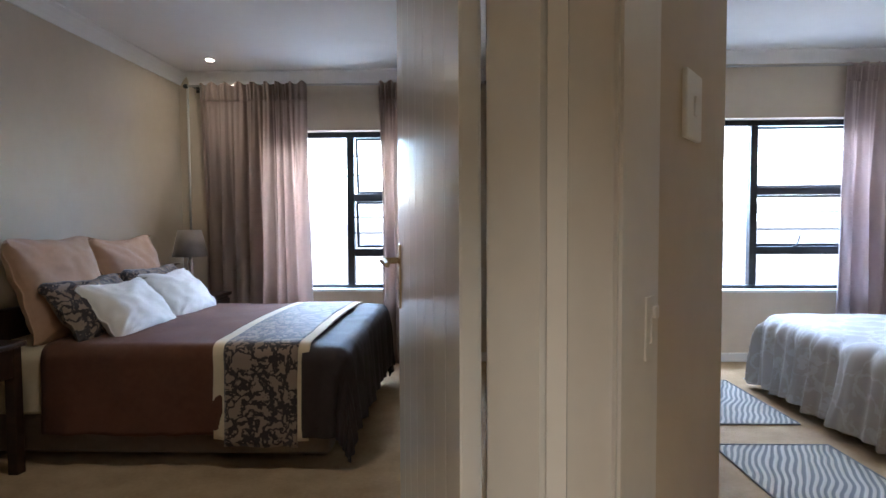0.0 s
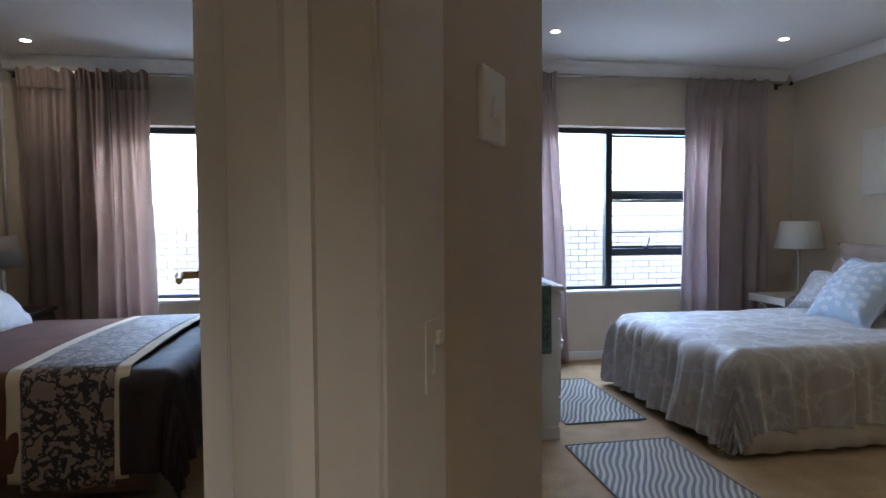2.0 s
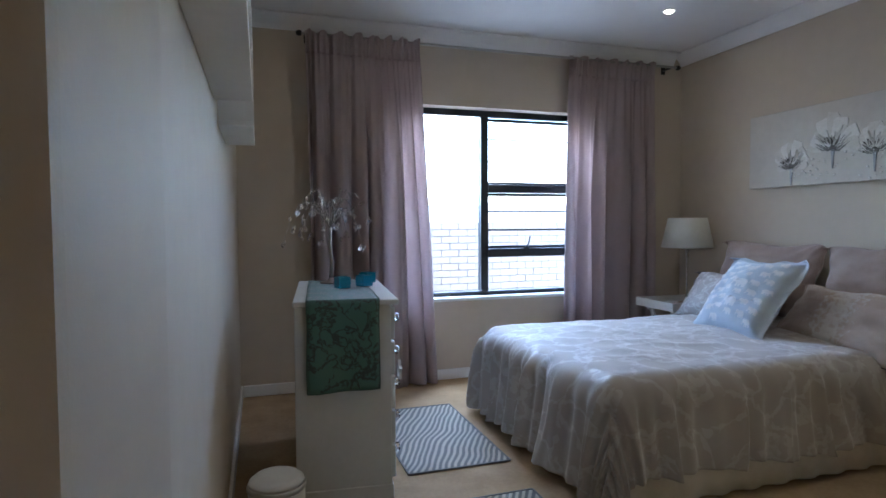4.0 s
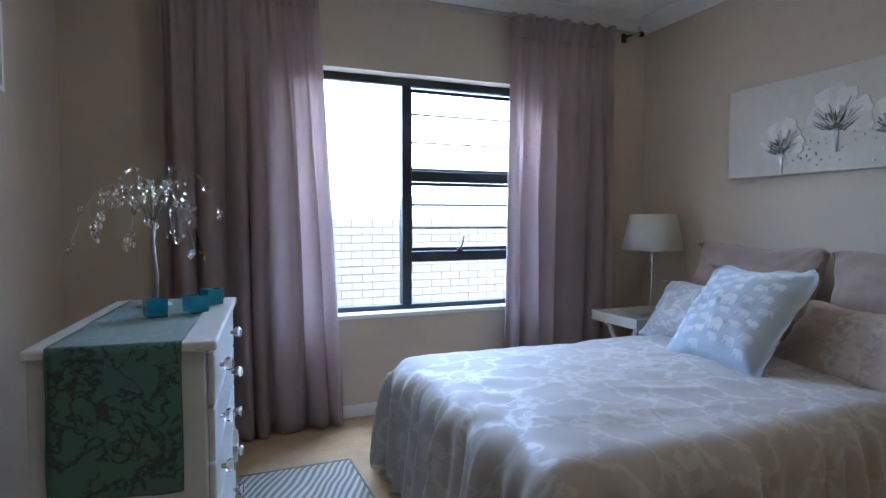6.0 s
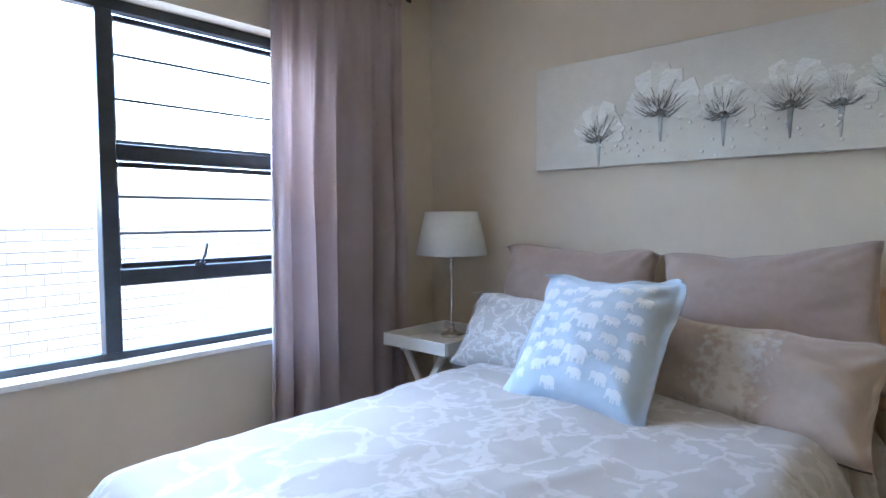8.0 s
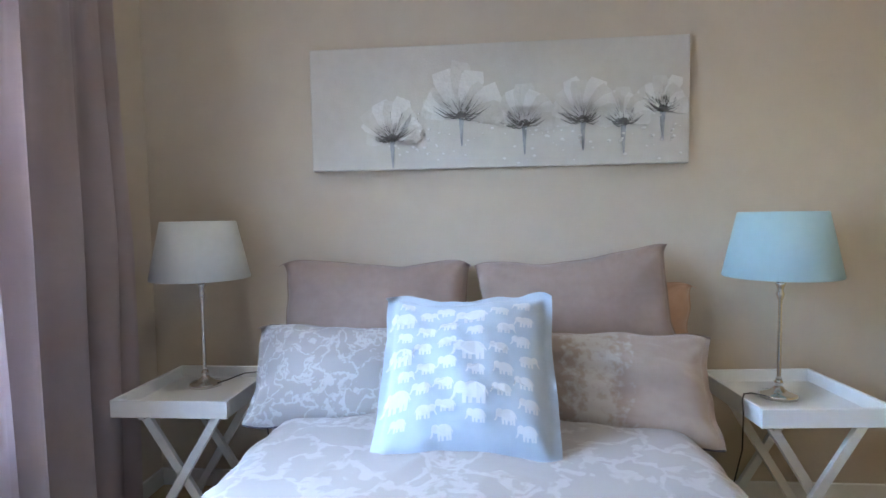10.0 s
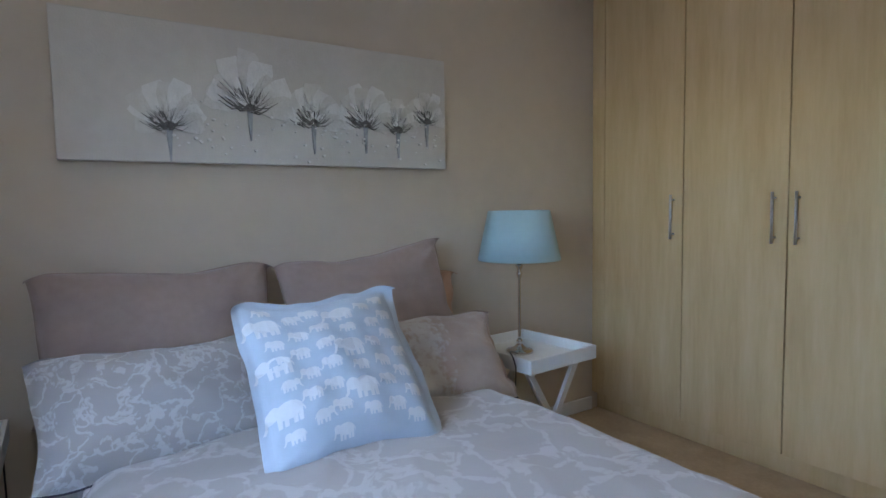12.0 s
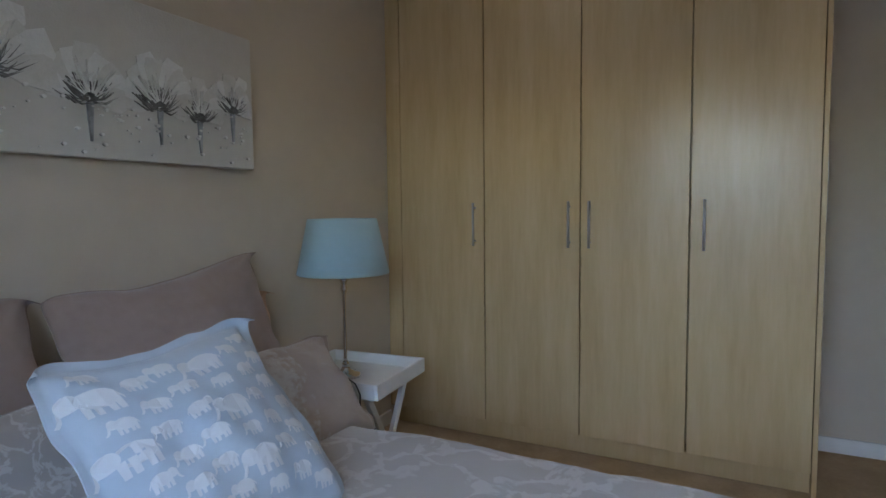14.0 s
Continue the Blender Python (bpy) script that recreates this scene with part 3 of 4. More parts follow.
# ---- ceiling downlights ----
def downlight(x, y, top, power):
    t = thing("downlight", "small round recessed ceiling downlight, switched on", "ceiling light", "downlights in the ceilings", Matrix.Translation((x, y, top)))
    bm = bmesh.new()
    seg = 24
    rings = [[bm.verts.new((r * math.cos(2 * math.pi * k / seg), r * math.sin(2 * math.pi * k / seg), z)) for k in range(seg)] for r, z in ((0.040, 0.0), (0.040, -0.004), (0.035, -0.006), (0.026, -0.003), (0.026, 0.0))]
    for a, b in zip(rings, rings[1:]):
        for k in range(seg):
            bm.faces.new((a[k], a[(k + 1) % seg], b[(k + 1) % seg], b[k]))
    part("trim_ring", bm, PLASTIC, t, "", True)
    part("bulb", lathe([(0.025, 0.0), (0.025, -0.0015), (0.018, -0.003), (0.002, -0.0035)], 20), GLOW, t, "glowing warm bulb")
    lamp = new("downlight_beam", bpy.data.lights.new("downlight_beam", "SPOT"))
    lamp.data.energy, lamp.data.spot_size, lamp.data.spot_blend, lamp.data.color, lamp.data.shadow_soft_size = power, radians(95), 0.8, (1, 0.86, 0.68), 0.03
    lamp.matrix_world = Matrix.Translation((x, y, top - 0.02))


for x, y in ((1.56, 4.02), (3.265, 3.95)):
    downlight(x, y, TOP, SPOT)
downlight(-1.93, 4.35, TOP_B, SPOT)
for x, y in ((1.56, 2.2), (3.265, 2.2)):
    downlight(x, y, TOP, SPOT * 1.3)
downlight(-1.05, 2.1, TOP_B, SPOT * 1.8)
# unseen lamp, added at high power to brighten the passage and door jambs
downlight(0.0, -0.35, TOP, SPOT * 12)

# ---- wardrobe ----
def wardrobe():
    t = thing("wardrobe", "pale maple built-in wardrobe with four tall doors", "wardrobe")
    xs = [2.029, 2.504, 2.975, 3.46, 3.945]
    yf, top = 1.492, TOP - 0.004
    part("carcass", boxes((2.010, 2.028, YB, yf, 0.0, top), (2.028, 4.030, YB, yf - 0.12, 0.097, top), bevel=0.001), MAPLE, t)
    part("plinth", boxes((2.030, 4.030, YB, yf - 0.045, 0.0, 0.094)), MAPLE, t, "recessed maple plinth")
    part("filler_strip", box(bmesh.new(), 3.948, 4.032, yf - 0.02, yf - 0.002, 0.100, top, 0.0015), MAPLE, t)
    for k in range(4):
        d = part("door", box(bmesh.new(), xs[k] + 0.003, xs[k + 1] - 0.003, yf - 0.018, yf, 0.100, top, 0.0015), MAPLE, t)
        x = (2.446, 2.930, 3.026, 3.510)[k]
        hd = tube(bmesh.new(), [(x, yf + 0.028, 1.005), (x, yf + 0.028, 1.222)], 0.006, 10)
        for z in (1.03, 1.197):
            tube(hd, [(x, yf - 0.002, z), (x, yf + 0.028, z)], 0.0045, 8)
        part("handle", hd, STEEL, d, "brushed steel bar handle", True)
    return t


wardrobe()

# ---- soft things ----
def pillow_point(w, h, t, flange, seed):
    """Maps u, v in -1..1 and a side to a point of a plump, slightly creased cushion."""
    rnd = random.Random(seed)
    off = Vector((rnd.uniform(0, 9), rnd.uniform(0, 9), rnd.uniform(0, 9)))

    def at(u, v, side):
        k = 1 - flange
        a, b = min(1, abs(u) / k), min(1, abs(v) / k)
        body = (max(0, 1 - a ** 2.4) * max(0, 1 - b ** 2.4)) ** 0.5
        n = noise.noise(off + Vector((u * 1.6, v * 1.6, 0))) * 0.3 + noise.noise(off + Vector((u * 4 + v, v * 3, 3))) * 0.13
        cu, cv = 1 - abs(u), 1 - abs(v)
        turn = math.atan2(cv, cu + 1e-6)
        away = math.hypot(cu, cv)
        crease = 0.005 * math.sin(turn * 11 + 5 * noise.noise(off + Vector((u, v, 4)))) * math.exp(-((away - 0.38) / 0.30) ** 2)
        crease += 0.006 * (1 - abs(noise.noise(off + Vector((u * 2.5 + v, v * 5, 9))))) ** 6
        x = u * w / 2 * (1 - 0.085 * (1 - v * v)) + 0.011 * noise.noise(off + Vector((v * 1.6, 5, u)))
        y = v * h / 2 * (1 - 0.10 * (1 - u * u)) - 0.022 * (1 - u * u) * (1 if v > 0 else 0) * abs(v) + 0.011 * noise.noise(off + Vector((u * 1.6, 1, v)))
        m = max(abs(u), abs(v)) ** 6
        rim = (0.016 * noise.noise(off + Vector((u * 4, v * 4, 7))) + 0.004 * math.sin(13 * (u - v) + off.x)) * m
        flop = -0.05 * h * (abs(u) ** 8) * (abs(v) ** 8) * (1 + off.y / 5) * (1 if v > 0 else -0.4)
        near = 1 - 0.45 * flange * abs(u) ** 5 * abs(v) ** 5
        x, y = x * near, y * near
        return Vector((x, y + flop, side * (t / 2 * body * (1 + n) + 0.0025 + crease * body ** 0.5) + rim + flop * 0.8 * -1))
    return at


def pillow_mesh(at, n=46):
    bm = bmesh.new()
    front, back = {}, {}
    for i in range(n + 1):
        for j in range(n + 1):
            u, v = math.sin((i / n - 0.5) * math.pi), math.sin((j / n - 0.5) * math.pi)
            front[i, j], back[i, j] = bm.verts.new(at(u, v, 1)), bm.verts.new(at(u, v, -1))
    for i in range(n):
        for j in range(n):
            bm.faces.new((front[i, j], front[i + 1, j], front[i + 1, j + 1], front[i, j + 1]))
            bm.faces.new((back[i, j], back[i, j + 1], back[i + 1, j + 1], back[i + 1, j]))
    rim = [(i, 0) for i in range(n)] + [(n, j) for j in range(n)] + [(i, n) for i in range(n, 0, -1)] + [(0, j) for j in range(n, 0, -1)]
    for a, b in zip(rim, rim[1:] + rim[:1]):
        bm.faces.new((front[a], back[a], back[b], front[b]))
    return bm


def stand(x, y, z, lean, facing=-1, turn=0.0, roll=0.0):
    """The pose of a cushion that leans back by lean degrees; facing -1: its front looks to -x."""
    s, c = math.sin(radians(lean)), math.cos(radians(lean))
    right, up = Vector((0, facing, 0)), Vector((-facing * s, 0, c))
    n = right.cross(up)
    m = Matrix((right, up, n)).transposed().to_4x4()
    return Matrix.Translation((x, y, z)) @ Matrix.Rotation(radians(turn), 4, "Z") @ m @ Matrix.Rotation(radians(roll), 4, "Z")


def pillow(label, w, h, t, material, m, flange=0.02, seed=1, piping=None, group="pillows on the grey bed"):
    p = thing("pillow", label, "pillow", group, m)
    at = pillow_point(w, h, t, flange, seed)
    part("cover", pillow_mesh(at), material, p, "", True)
    if piping:
        run = np.linspace(-0.99, 0.99, 24)
        pts = [at(u, -0.995, 1) for u in run]
        part("piping", tube(bmesh.new(), pts, 0.0030, 5), piping, p, "dark piped edge", True)
    return p, at


DARKPIPE = mat("dark_piping", (0.05, 0.045, 0.06), 0.8)
pillow("large plain taupe pillow propped against the bed wall", 0.76, 0.52, 0.19, TAUPE, stand(3.865, 3.735, 0.775, 20, turn=2, roll=-1), seed=2)
pillow("large plain taupe pillow slanting up against the bed wall", 0.74, 0.54, 0.19, TAUPE, stand(3.855, 2.96, 0.775, 20, turn=-3, roll=7), seed=4)
pillow("sand-coloured pillow tucked behind the taupe ones", 0.60, 0.44, 0.16, TAN, stand(3.93, 2.80, 0.70, 12), seed=6)
pillow("silver damask pillow lying against the taupe pillow", 0.76, 0.42, 0.18, DUVETP, stand(3.60, 3.745, 0.635, 40, turn=4), 0.05, 8, DARKPIPE)
pillow("beige pillow with a silver damask panel and dark piping", 0.78, 0.43, 0.20, PANEL, stand(3.565, 2.95, 0.615, 43, turn=-4, roll=-2), 0.05, 9, DARKPIPE)

EW, EH = 0.55, 0.60
ele, ele_at = pillow("pale blue scatter cushion printed with white elephants and flanged edge", EW, EH, 0.19, PALEBLUE, stand(3.33, 3.35, 0.708, 42, turn=-3, roll=2), 0.11, 11, DARKPIPE)


def elephants(at, w, h):
    """White animal silhouettes printed on the cushion's front, in rows of two sizes."""
    side, made, bm = 1, [], None

    def blob(pts, cx, cy, s, flip):
        ring = []
        for x, y in pts:
            u, v = (cx + flip * x * s) / (w / 2), (cy + y * s) / (h / 2)
            p = at(max(-1, min(1, u)), max(-1, min(1, v)), side)
            q = at(max(-1, min(1, u)), max(-1, min(1, v)), -side)
            ring.append(bm.verts.new(p + (p - q).normalized() * 0.004))
        bm.faces.new(ring)

    def oval(cx, cy, rx, ry, n=14):
        return [(cx + rx * math.cos(2 * math.pi * k / n), cy + ry * math.sin(2 * math.pi * k / n)) for k in range(n)]

    def elephant(cx, cy, s, flip):
        nonlocal bm
        bm = bmesh.new()
        made.append(bm)
        blob(oval(0.0, 0.06, 0.52, 0.36), cx, cy, s, flip)
        blob(oval(-0.56, 0.16, 0.26, 0.27), cx, cy, s, flip)
        for x in (-0.36, -0.12, 0.20, 0.40):
            blob([(x - 0.08, -0.52), (x + 0.07, -0.52), (x + 0.10, 0.0), (x - 0.10, 0.0)], cx, cy, s, flip)
        blob([(-0.80, 0.16), (-0.68, 0.02), (-0.74, -0.22), (-0.86, -0.36), (-0.98, -0.34), (-0.92, -0.28), (-0.84, -0.14)], cx, cy, s, flip)
        blob([(0.50, 0.14), (0.60, -0.06), (0.57, -0.20), (0.54, -0.06), (0.45, 0.06)], cx, cy, s, flip)

    rnd = random.Random(5)
    pitch = h * 0.235
    columns = ((-0.36, 0.0, True, 0.070), (-0.225, 0.35, False, 0.042), (-0.105, 0.55, False, 0.042), (0.045, 0.15, True, 0.070), (0.20, 0.30, False, 0.042), (0.325, 0.75, False, 0.042))
    for c, (cx, shift, mixed, size) in enumerate(columns):
        for r in range(9):
            y = -h * 0.44 + (r * 0.5 + shift * 0.5) * pitch
            if y > h * 0.385 or y < -h * 0.385:
                continue
            s = size if not mixed or r % 2 == 0 else 0.038
            x = cx * w + (0.012 if mixed and r % 2 else 0.010 * (r % 2))
            elephant(x, y + rnd.uniform(-0.003, 0.003), s, -1 if (r + 2 * c) % 5 == 3 and s < 0.05 else 1)
    return made


for bm in elephants(ele_at, EW, EH):
    part("elephant_print", bm, PRINTW, ele)


def drape(x0, x1, y0, y1, top, drop, r, seed, flare=0.10, fold=0.022, dome=0.03, nx=110, ny=130, lift=0.0, foot=0.0, corner=0.0):
    """A quilt over a bed: flat domed top, rounded edges, hanging folds at the foot and both sides.
    The foot lies at x0, where the cloth hangs longer by foot, and at the corners by corner."""
    L, Wd = abs(x1 - x0), y1 - y0
    sx = 1 if x1 > x0 else -1
    off = Vector((seed * 3.1, seed * 1.7, 0))

    def over(d):
        """Past an edge by d of cloth: how far out and how far down."""
        arc = r * math.pi / 2
        if d <= 0:
            return d, 0.0
        if d < arc:
            return r * math.sin(d / r), r * (1 - math.cos(d / r))
        return r + flare * (d - arc), r + (d - arc)

    def at(u, v):
        s = -(drop + foot) + u * (L + drop + foot - r)
        t = -drop + v * (Wd - 2 * r + 2 * drop)
        side = -1 if t < (Wd - 2 * r) / 2 else 1
        a, b = max(0.0, -s), max(0.0, -t if side < 0 else t - (Wd - 2 * r))
        d, ln = max(a, b), math.hypot(a, b) or 1.0
        d += corner * min(a, b)
        out, down = over(d)
        x = x0 + sx * (r + max(s, 0) - out * a / ln)
        yin = min(max(t, 0), Wd - 2 * r)
        y = y0 + r + yin + side * out * b / ln
        k = min(1, down / 0.16)
        ph = 2.5 * noise.noise(off + Vector((s * 1.7, t * 1.7, 1)))
        along = t if a > b else s
        crest = 1 - abs(math.sin(along * 13 + ph))
        wob = fold * k * (1.5 * crest ** 2 - 0.4 + 0.7 * math.sin(along * 31 + 2 * ph) * (0.6 + noise.noise(off + Vector((along * 3, 0, 2)))) + 0.35 * math.sin(along * 67 + 3 * ph))
        x -= sx * wob * a / ln
        y += side * wob * b / ln
        inside = max(0.0, min(1, min(s, t, Wd - 2 * r - t) / 0.5 + 0.15))
        ridge = (1 - abs(noise.noise(off + Vector((s * 2.2 + t, t * 4.5, 6))))) ** 5
        z = top + dome * inside + 0.010 * ridge * inside + 0.012 * noise.noise(off + Vector((s * 3, t * 3, 4))) + 0.007 * noise.noise(off + Vector((s * 9, t * 7, 8))) - down
        z = max(z, 0.022 + 0.01 * math.sin(9 * (s + t)) + lift)
        return (x, y, z)
    return sheet(at, nx, ny, 0.006)


def bed_grey():
    b = thing("bed", "double bed with rumpled silver damask duvet and cream valance", "bed")
    part("base", box(bmesh.new(), 2.06, 3.99, 2.68, 3.99, 0.06, 0.30, 0.02), BASECLOTH, b)
    part("mattress", box(bmesh.new(), 2.06, 4.0, 2.70, 4.0, 0.305, 0.495, 0.05, 4), WHITECOTTON, b, "", True)
    for x in (2.2, 3.8):
        for y in (2.8, 3.9):
            part("foot", lathe([(0.025, 0.0), (0.028, 0.05), (0.03, 0.065)], 14, (x, y, 0)), BLACK, b)

    def valance(u, v):
        p = u * (1.33 * 1 + 1.9 * 2)
        if p < 1.9:
            x, y, nx_, ny_ = 3.97 - p, 2.67, 0, -1
        elif p < 1.9 + 1.36:
            x, y, nx_, ny_ = 2.045, 2.655 + (p - 1.9), -1, 0
        else:
            x, y, nx_, ny_ = 2.045 + (p - 3.26), 4.015, 0, 1
        f = 0.010 * math.sin(p * 40) * (1 - v)
        return (x + nx_ * f, y + ny_ * f, 0.012 + 0.40 * v)
    part("valance", sheet(valance, 260, 4, 0.002), VALANCE, b, "gathered cream valance", True)
    part("duvet", drape(1.95, 3.96, 2.635, 4.03, 0.520, 0.45, 0.13, 1, dome=0.012, flare=0.12, fold=0.032, nx=190, ny=220, lift=0.03, foot=0.09, corner=0.35), DUVET, b, "", True)
    return b


bed_grey()


def bed_brown():
    b = thing("bed", "double bed with brown throw and black scroll runner", "bed")
    part("base", box(bmesh.new(), -2.33, -0.68, 2.72, 4.02, 0.03, 0.30, 0.02), BASECLOTH, b, "brown-grey upholstered base")
    part("mattress", box(bmesh.new(), -2.33, -0.66, 2.69, 4.05, 0.304, 0.525, 0.06, 4), CREAM, b, "", True)
    part("sheet", drape(-1.12, -2.34, 2.66, 4.08, 0.545, 0.34, 0.07, 3, flare=0.02, fold=0.008, dome=0.02, nx=60, ny=110, lift=0.16), CREAM, b, "cream sheet", True)
    part("headboard", box(bmesh.new(), XB + 0.001, XB + 0.055, 2.66, 4.08, 0.0, 0.72, 0.012), DARKWOOD, b, "dark wooden headboard")

    def band(x0, x1, top, low, material, name, label, out):
        def at(u, v):
            x = x0 + (x1 - x0) * u
            wd, r = 4.09 - 2.65, 0.06
            half = wd / 2 - r
            side = top - low
            t = (v - 0.5) * 2 * (half + r * math.pi / 2 + side)
            a = abs(t) - half
            s = 1 if t > 0 else -1
            if a <= 0:
                y, z = t, top + 0.018 * (1 - (t / half) ** 2)
            elif a < r * math.pi / 2:
                y, z = s * (half + r * math.sin(a / r)), top - r * (1 - math.cos(a / r))
            else:
                y, z = s * (half + r + 0.05 * (a - r)), top - r - (a - r * math.pi / 2)
            n = noise.noise(Vector((x * 6, t * 5, out * 50)))
            f = 0.008 * math.sin(x * 22 + 3 * n) * max(0, a) * 3 * s
            return (x + 0.012 * n, 3.37 + y * (1 + out) + f, max(z + out * 0.6 + 0.004 * n, 0.05))
        part(name, sheet(at, 24, 120, 0.004), material, b, label, True)
    band(-2.02, -1.16, 0.570, 0.21, BROWN, "throw", "plain chocolate brown throw", 0.010)
    band(-1.20, -1.145, 0.575, 0.19, CREAM, "runner_border", "cream border band", 0.020)
    band(-1.145, -0.80, 0.576, 0.16, BLACKFIG, "runner", "black and tan scroll-patterned runner", 0.022)
    band(-0.80, -0.75, 0.575, 0.19, CREAM, "runner_border", "cream border band", 0.020)
    part("throw_end", drape(-0.56, -0.78, 2.62, 4.12, 0.565, 0.44, 0.07, 7, flare=0.06, fold=0.014, dome=0.0, nx=60, ny=140, lift=0.02, corner=0.30), DARKBROWN, b, "dark brown satin end hanging over the foot", True)
    return b


bed_brown()
G2 = "pillows on the brown bed"
pillow("large square tan pillow against the headboard", 0.66, 0.60, 0.20, TAN, stand(-2.17, 3.02, 0.82, 20, 1), seed=21, group=G2)
pillow("large square tan pillow against the headboard", 0.66, 0.58, 0.20, TAN, stand(-2.17, 3.68, 0.81, 20, 1), seed=22, group=G2)
pillow("black and tan scroll-patterned pillow", 0.66, 0.40, 0.16, BLACKFIG, stand(-1.99, 3.04, 0.71, 38, 1), seed=23, group=G2)
pillow("black and tan scroll-patterned pillow", 0.66, 0.42, 0.16, BLACKFIG, stand(-1.99, 3.72, 0.71, 38, 1), seed=24, group=G2)
pillow("plain white cotton pillow leaning on the patterned one", 0.56, 0.40, 0.17, WHITECOTTON, stand(-1.86, 3.10, 0.69, 44, 1, turn=-4), seed=25, group=G2)
pillow("plain white cotton pillow leaning on the patterned one", 0.58, 0.40, 0.17, WHITECOTTON, stand(-1.86, 3.66, 0.70, 44, 1), seed=26, group=G2)

# ---- bedside tables and lamps ----
def tray_table(m, label):
    t = thing("bedside_table", label, "bedside table", "white tray tables beside the grey bed", m)
    w, d, z0, z1 = 0.23, 0.21, 0.495, 0.552
    part("tray_floor", boxes((-w + 0.012, w - 0.012, -d + 0.012, d - 0.012, z0, z0 + 0.012)), SATIN, t)
    for b in ((-w, -w + 0.014, -d, d), (w - 0.014, w, -d, d), (-w + 0.014, w - 0.014, -d, -d + 0.014), (-w + 0.014, w - 0.014, d - 0.014, d)):
        part("tray_side", box(bmesh.new(), *b, z0 - 0.004, z1, 0.003), SATIN, t)
    for x, k in ((-0.165, 0.011), (0.165, -0.011)):
        for s, o in ((1, 0.0), (-1, k)):
            a = math.atan2(0.30, 0.49)
            L = math.hypot(0.30, 0.49)
            mm = Matrix.Translation((x + o * 2, 0, 0.247)) @ Matrix.Rotation(s * a, 4, "X")
            part("leg", box(bmesh.new(), -0.010, 0.010, -0.016, 0.016, -L / 2 + 0.013, L / 2 - 0.012, 0.003, m=mm), SATIN, t)
    for y in (-0.135, 0.135):
        part("stretcher", box(bmesh.new(), -0.175, 0.175, y - 0.010, y + 0.010, 0.462, 0.486, 0.003), SATIN, t)
    return t


def table_lamp(m, shade, label, name="table_lamp"):
    t = thing(name, label, "table lamp", "lamps beside the grey bed", m)
    part("base", lathe([(0.062, 0.0), (0.064, 0.008), (0.058, 0.014), (0.036, 0.020), (0.020, 0.030), (0.013, 0.044), (0.016, 0.052), (0.010, 0.062)], 28), CHROME, t, "", True)
    part("stem", lathe([(0.010, 0.060), (0.007, 0.075), (0.0065, 0.34), (0.011, 0.352), (0.014, 0.366), (0.009, 0.380), (0.013, 0.392), (0.017, 0.402), (0.008, 0.412), (0.008, 0.46)], 18), CHROME, t, "", True)
    part("shade_spider", lathe([(0.040, 0.412), (0.044, 0.416), (0.040, 0.420), (0.012, 0.421)], 20), CHROME, t, "", True)
    bm = bmesh.new()
    seg = 40
    rings = [[bm.verts.new((r * math.cos(2 * math.pi * k / seg), r * math.sin(2 * math.pi * k / seg), z)) for k in range(seg)] for r, z in ((0.186, 0.428), (0.188, 0.431), (0.140, 0.650), (0.137, 0.652), (0.135, 0.648), (0.183, 0.431))]
    for a, b in zip(rings, rings[1:] + rings[:1]):
        for k in range(seg):
            bm.faces.new((a[k], a[(k + 1) % seg], b[(k + 1) % seg], b[k]))
    part("shade", bm, shade, t, "", True)
    part("socket", lathe([(0.016, 0.455), (0.017, 0.50), (0.012, 0.51)], 14), PLASTIC, t)
    return t


TA, TB = (3.735, 4.385), (3.735, 2.255)
tray_table(pose(*TA, 0), "white wooden butler tray table beside the window curtain")
tray_table(pose(*TB, 0, 0, 0, 4), "white wooden butler tray table beside the wardrobe")
table_lamp(pose(3.832, 4.42, 0.508), SHADE, "slim chrome table lamp with off-white linen shade")
table_lamp(pose(3.76, 2.275, 0.508), SHADE_B, "slim chrome table lamp with pale blue linen shade")


def cord(pts, label):
    t = thing("lamp_cord", label, "power cord")
    part("flex", tube(bmesh.new(), pts, 0.0028, 6), BLACK, t, "", True)


cord([(3.74, 2.31, 0.512), (3.70, 2.35, 0.530), (3.66, 2.41, 0.552), (3.62, 2.45, 0.561), (3.57, 2.476, 0.556), (3.545, 2.482, 0.52), (3.55, 2.482, 0.40), (3.60, 2.49, 0.25), (3.75, 2.5, 0.06), (3.95, 2.5, 0.006)], "thin dark lamp cord hanging over the tray's edge")
cord([(3.81, 4.40, 0.512), (3.83, 4.33, 0.53), (3.84, 4.26, 0.556), (3.84, 4.20, 0.562), (3.845, 4.186, 0.53), (3.86, 4.186, 0.35), (3.93, 4.19, 0.1), (3.99, 4.19, 0.006)], "thin dark lamp cord hanging over the tray's edge")

nb = thing("nightstand", "dark wooden nightstand beside the brown bed", "bedside table")
part("top", box(bmesh.new(), -2.33, -1.86, 4.13, 4.50, 0.585, 0.61, 0.005), DARKWOOD, nb)
part("body", box(bmesh.new(), -2.32, -1.88, 4.15, 4.48, 0.06, 0.583, 0.004), DARKWOOD, nb)
part("drawer", box(bmesh.new(), -1.879, -1.862, 4.165, 4.465, 0.36, 0.565, 0.004), DARKWOOD, nb)
part("knob", lathe([(0.008, 0.0), (0.014, 0.015), (0.006, 0.022)], 14, m=Matrix.Translation((-1.862, 4.315, 0.46)) @ Matrix.Rotation(radians(90), 4, "Y")), STEEL, nb)
nc = thing("nightstand", "dark wooden nightstand at the brown bed's near side", "bedside table")
part("top", box(bmesh.new(), -2.34, -2.05, 2.20, 2.60, 0.585, 0.61, 0.005), DARKWOOD, nc)
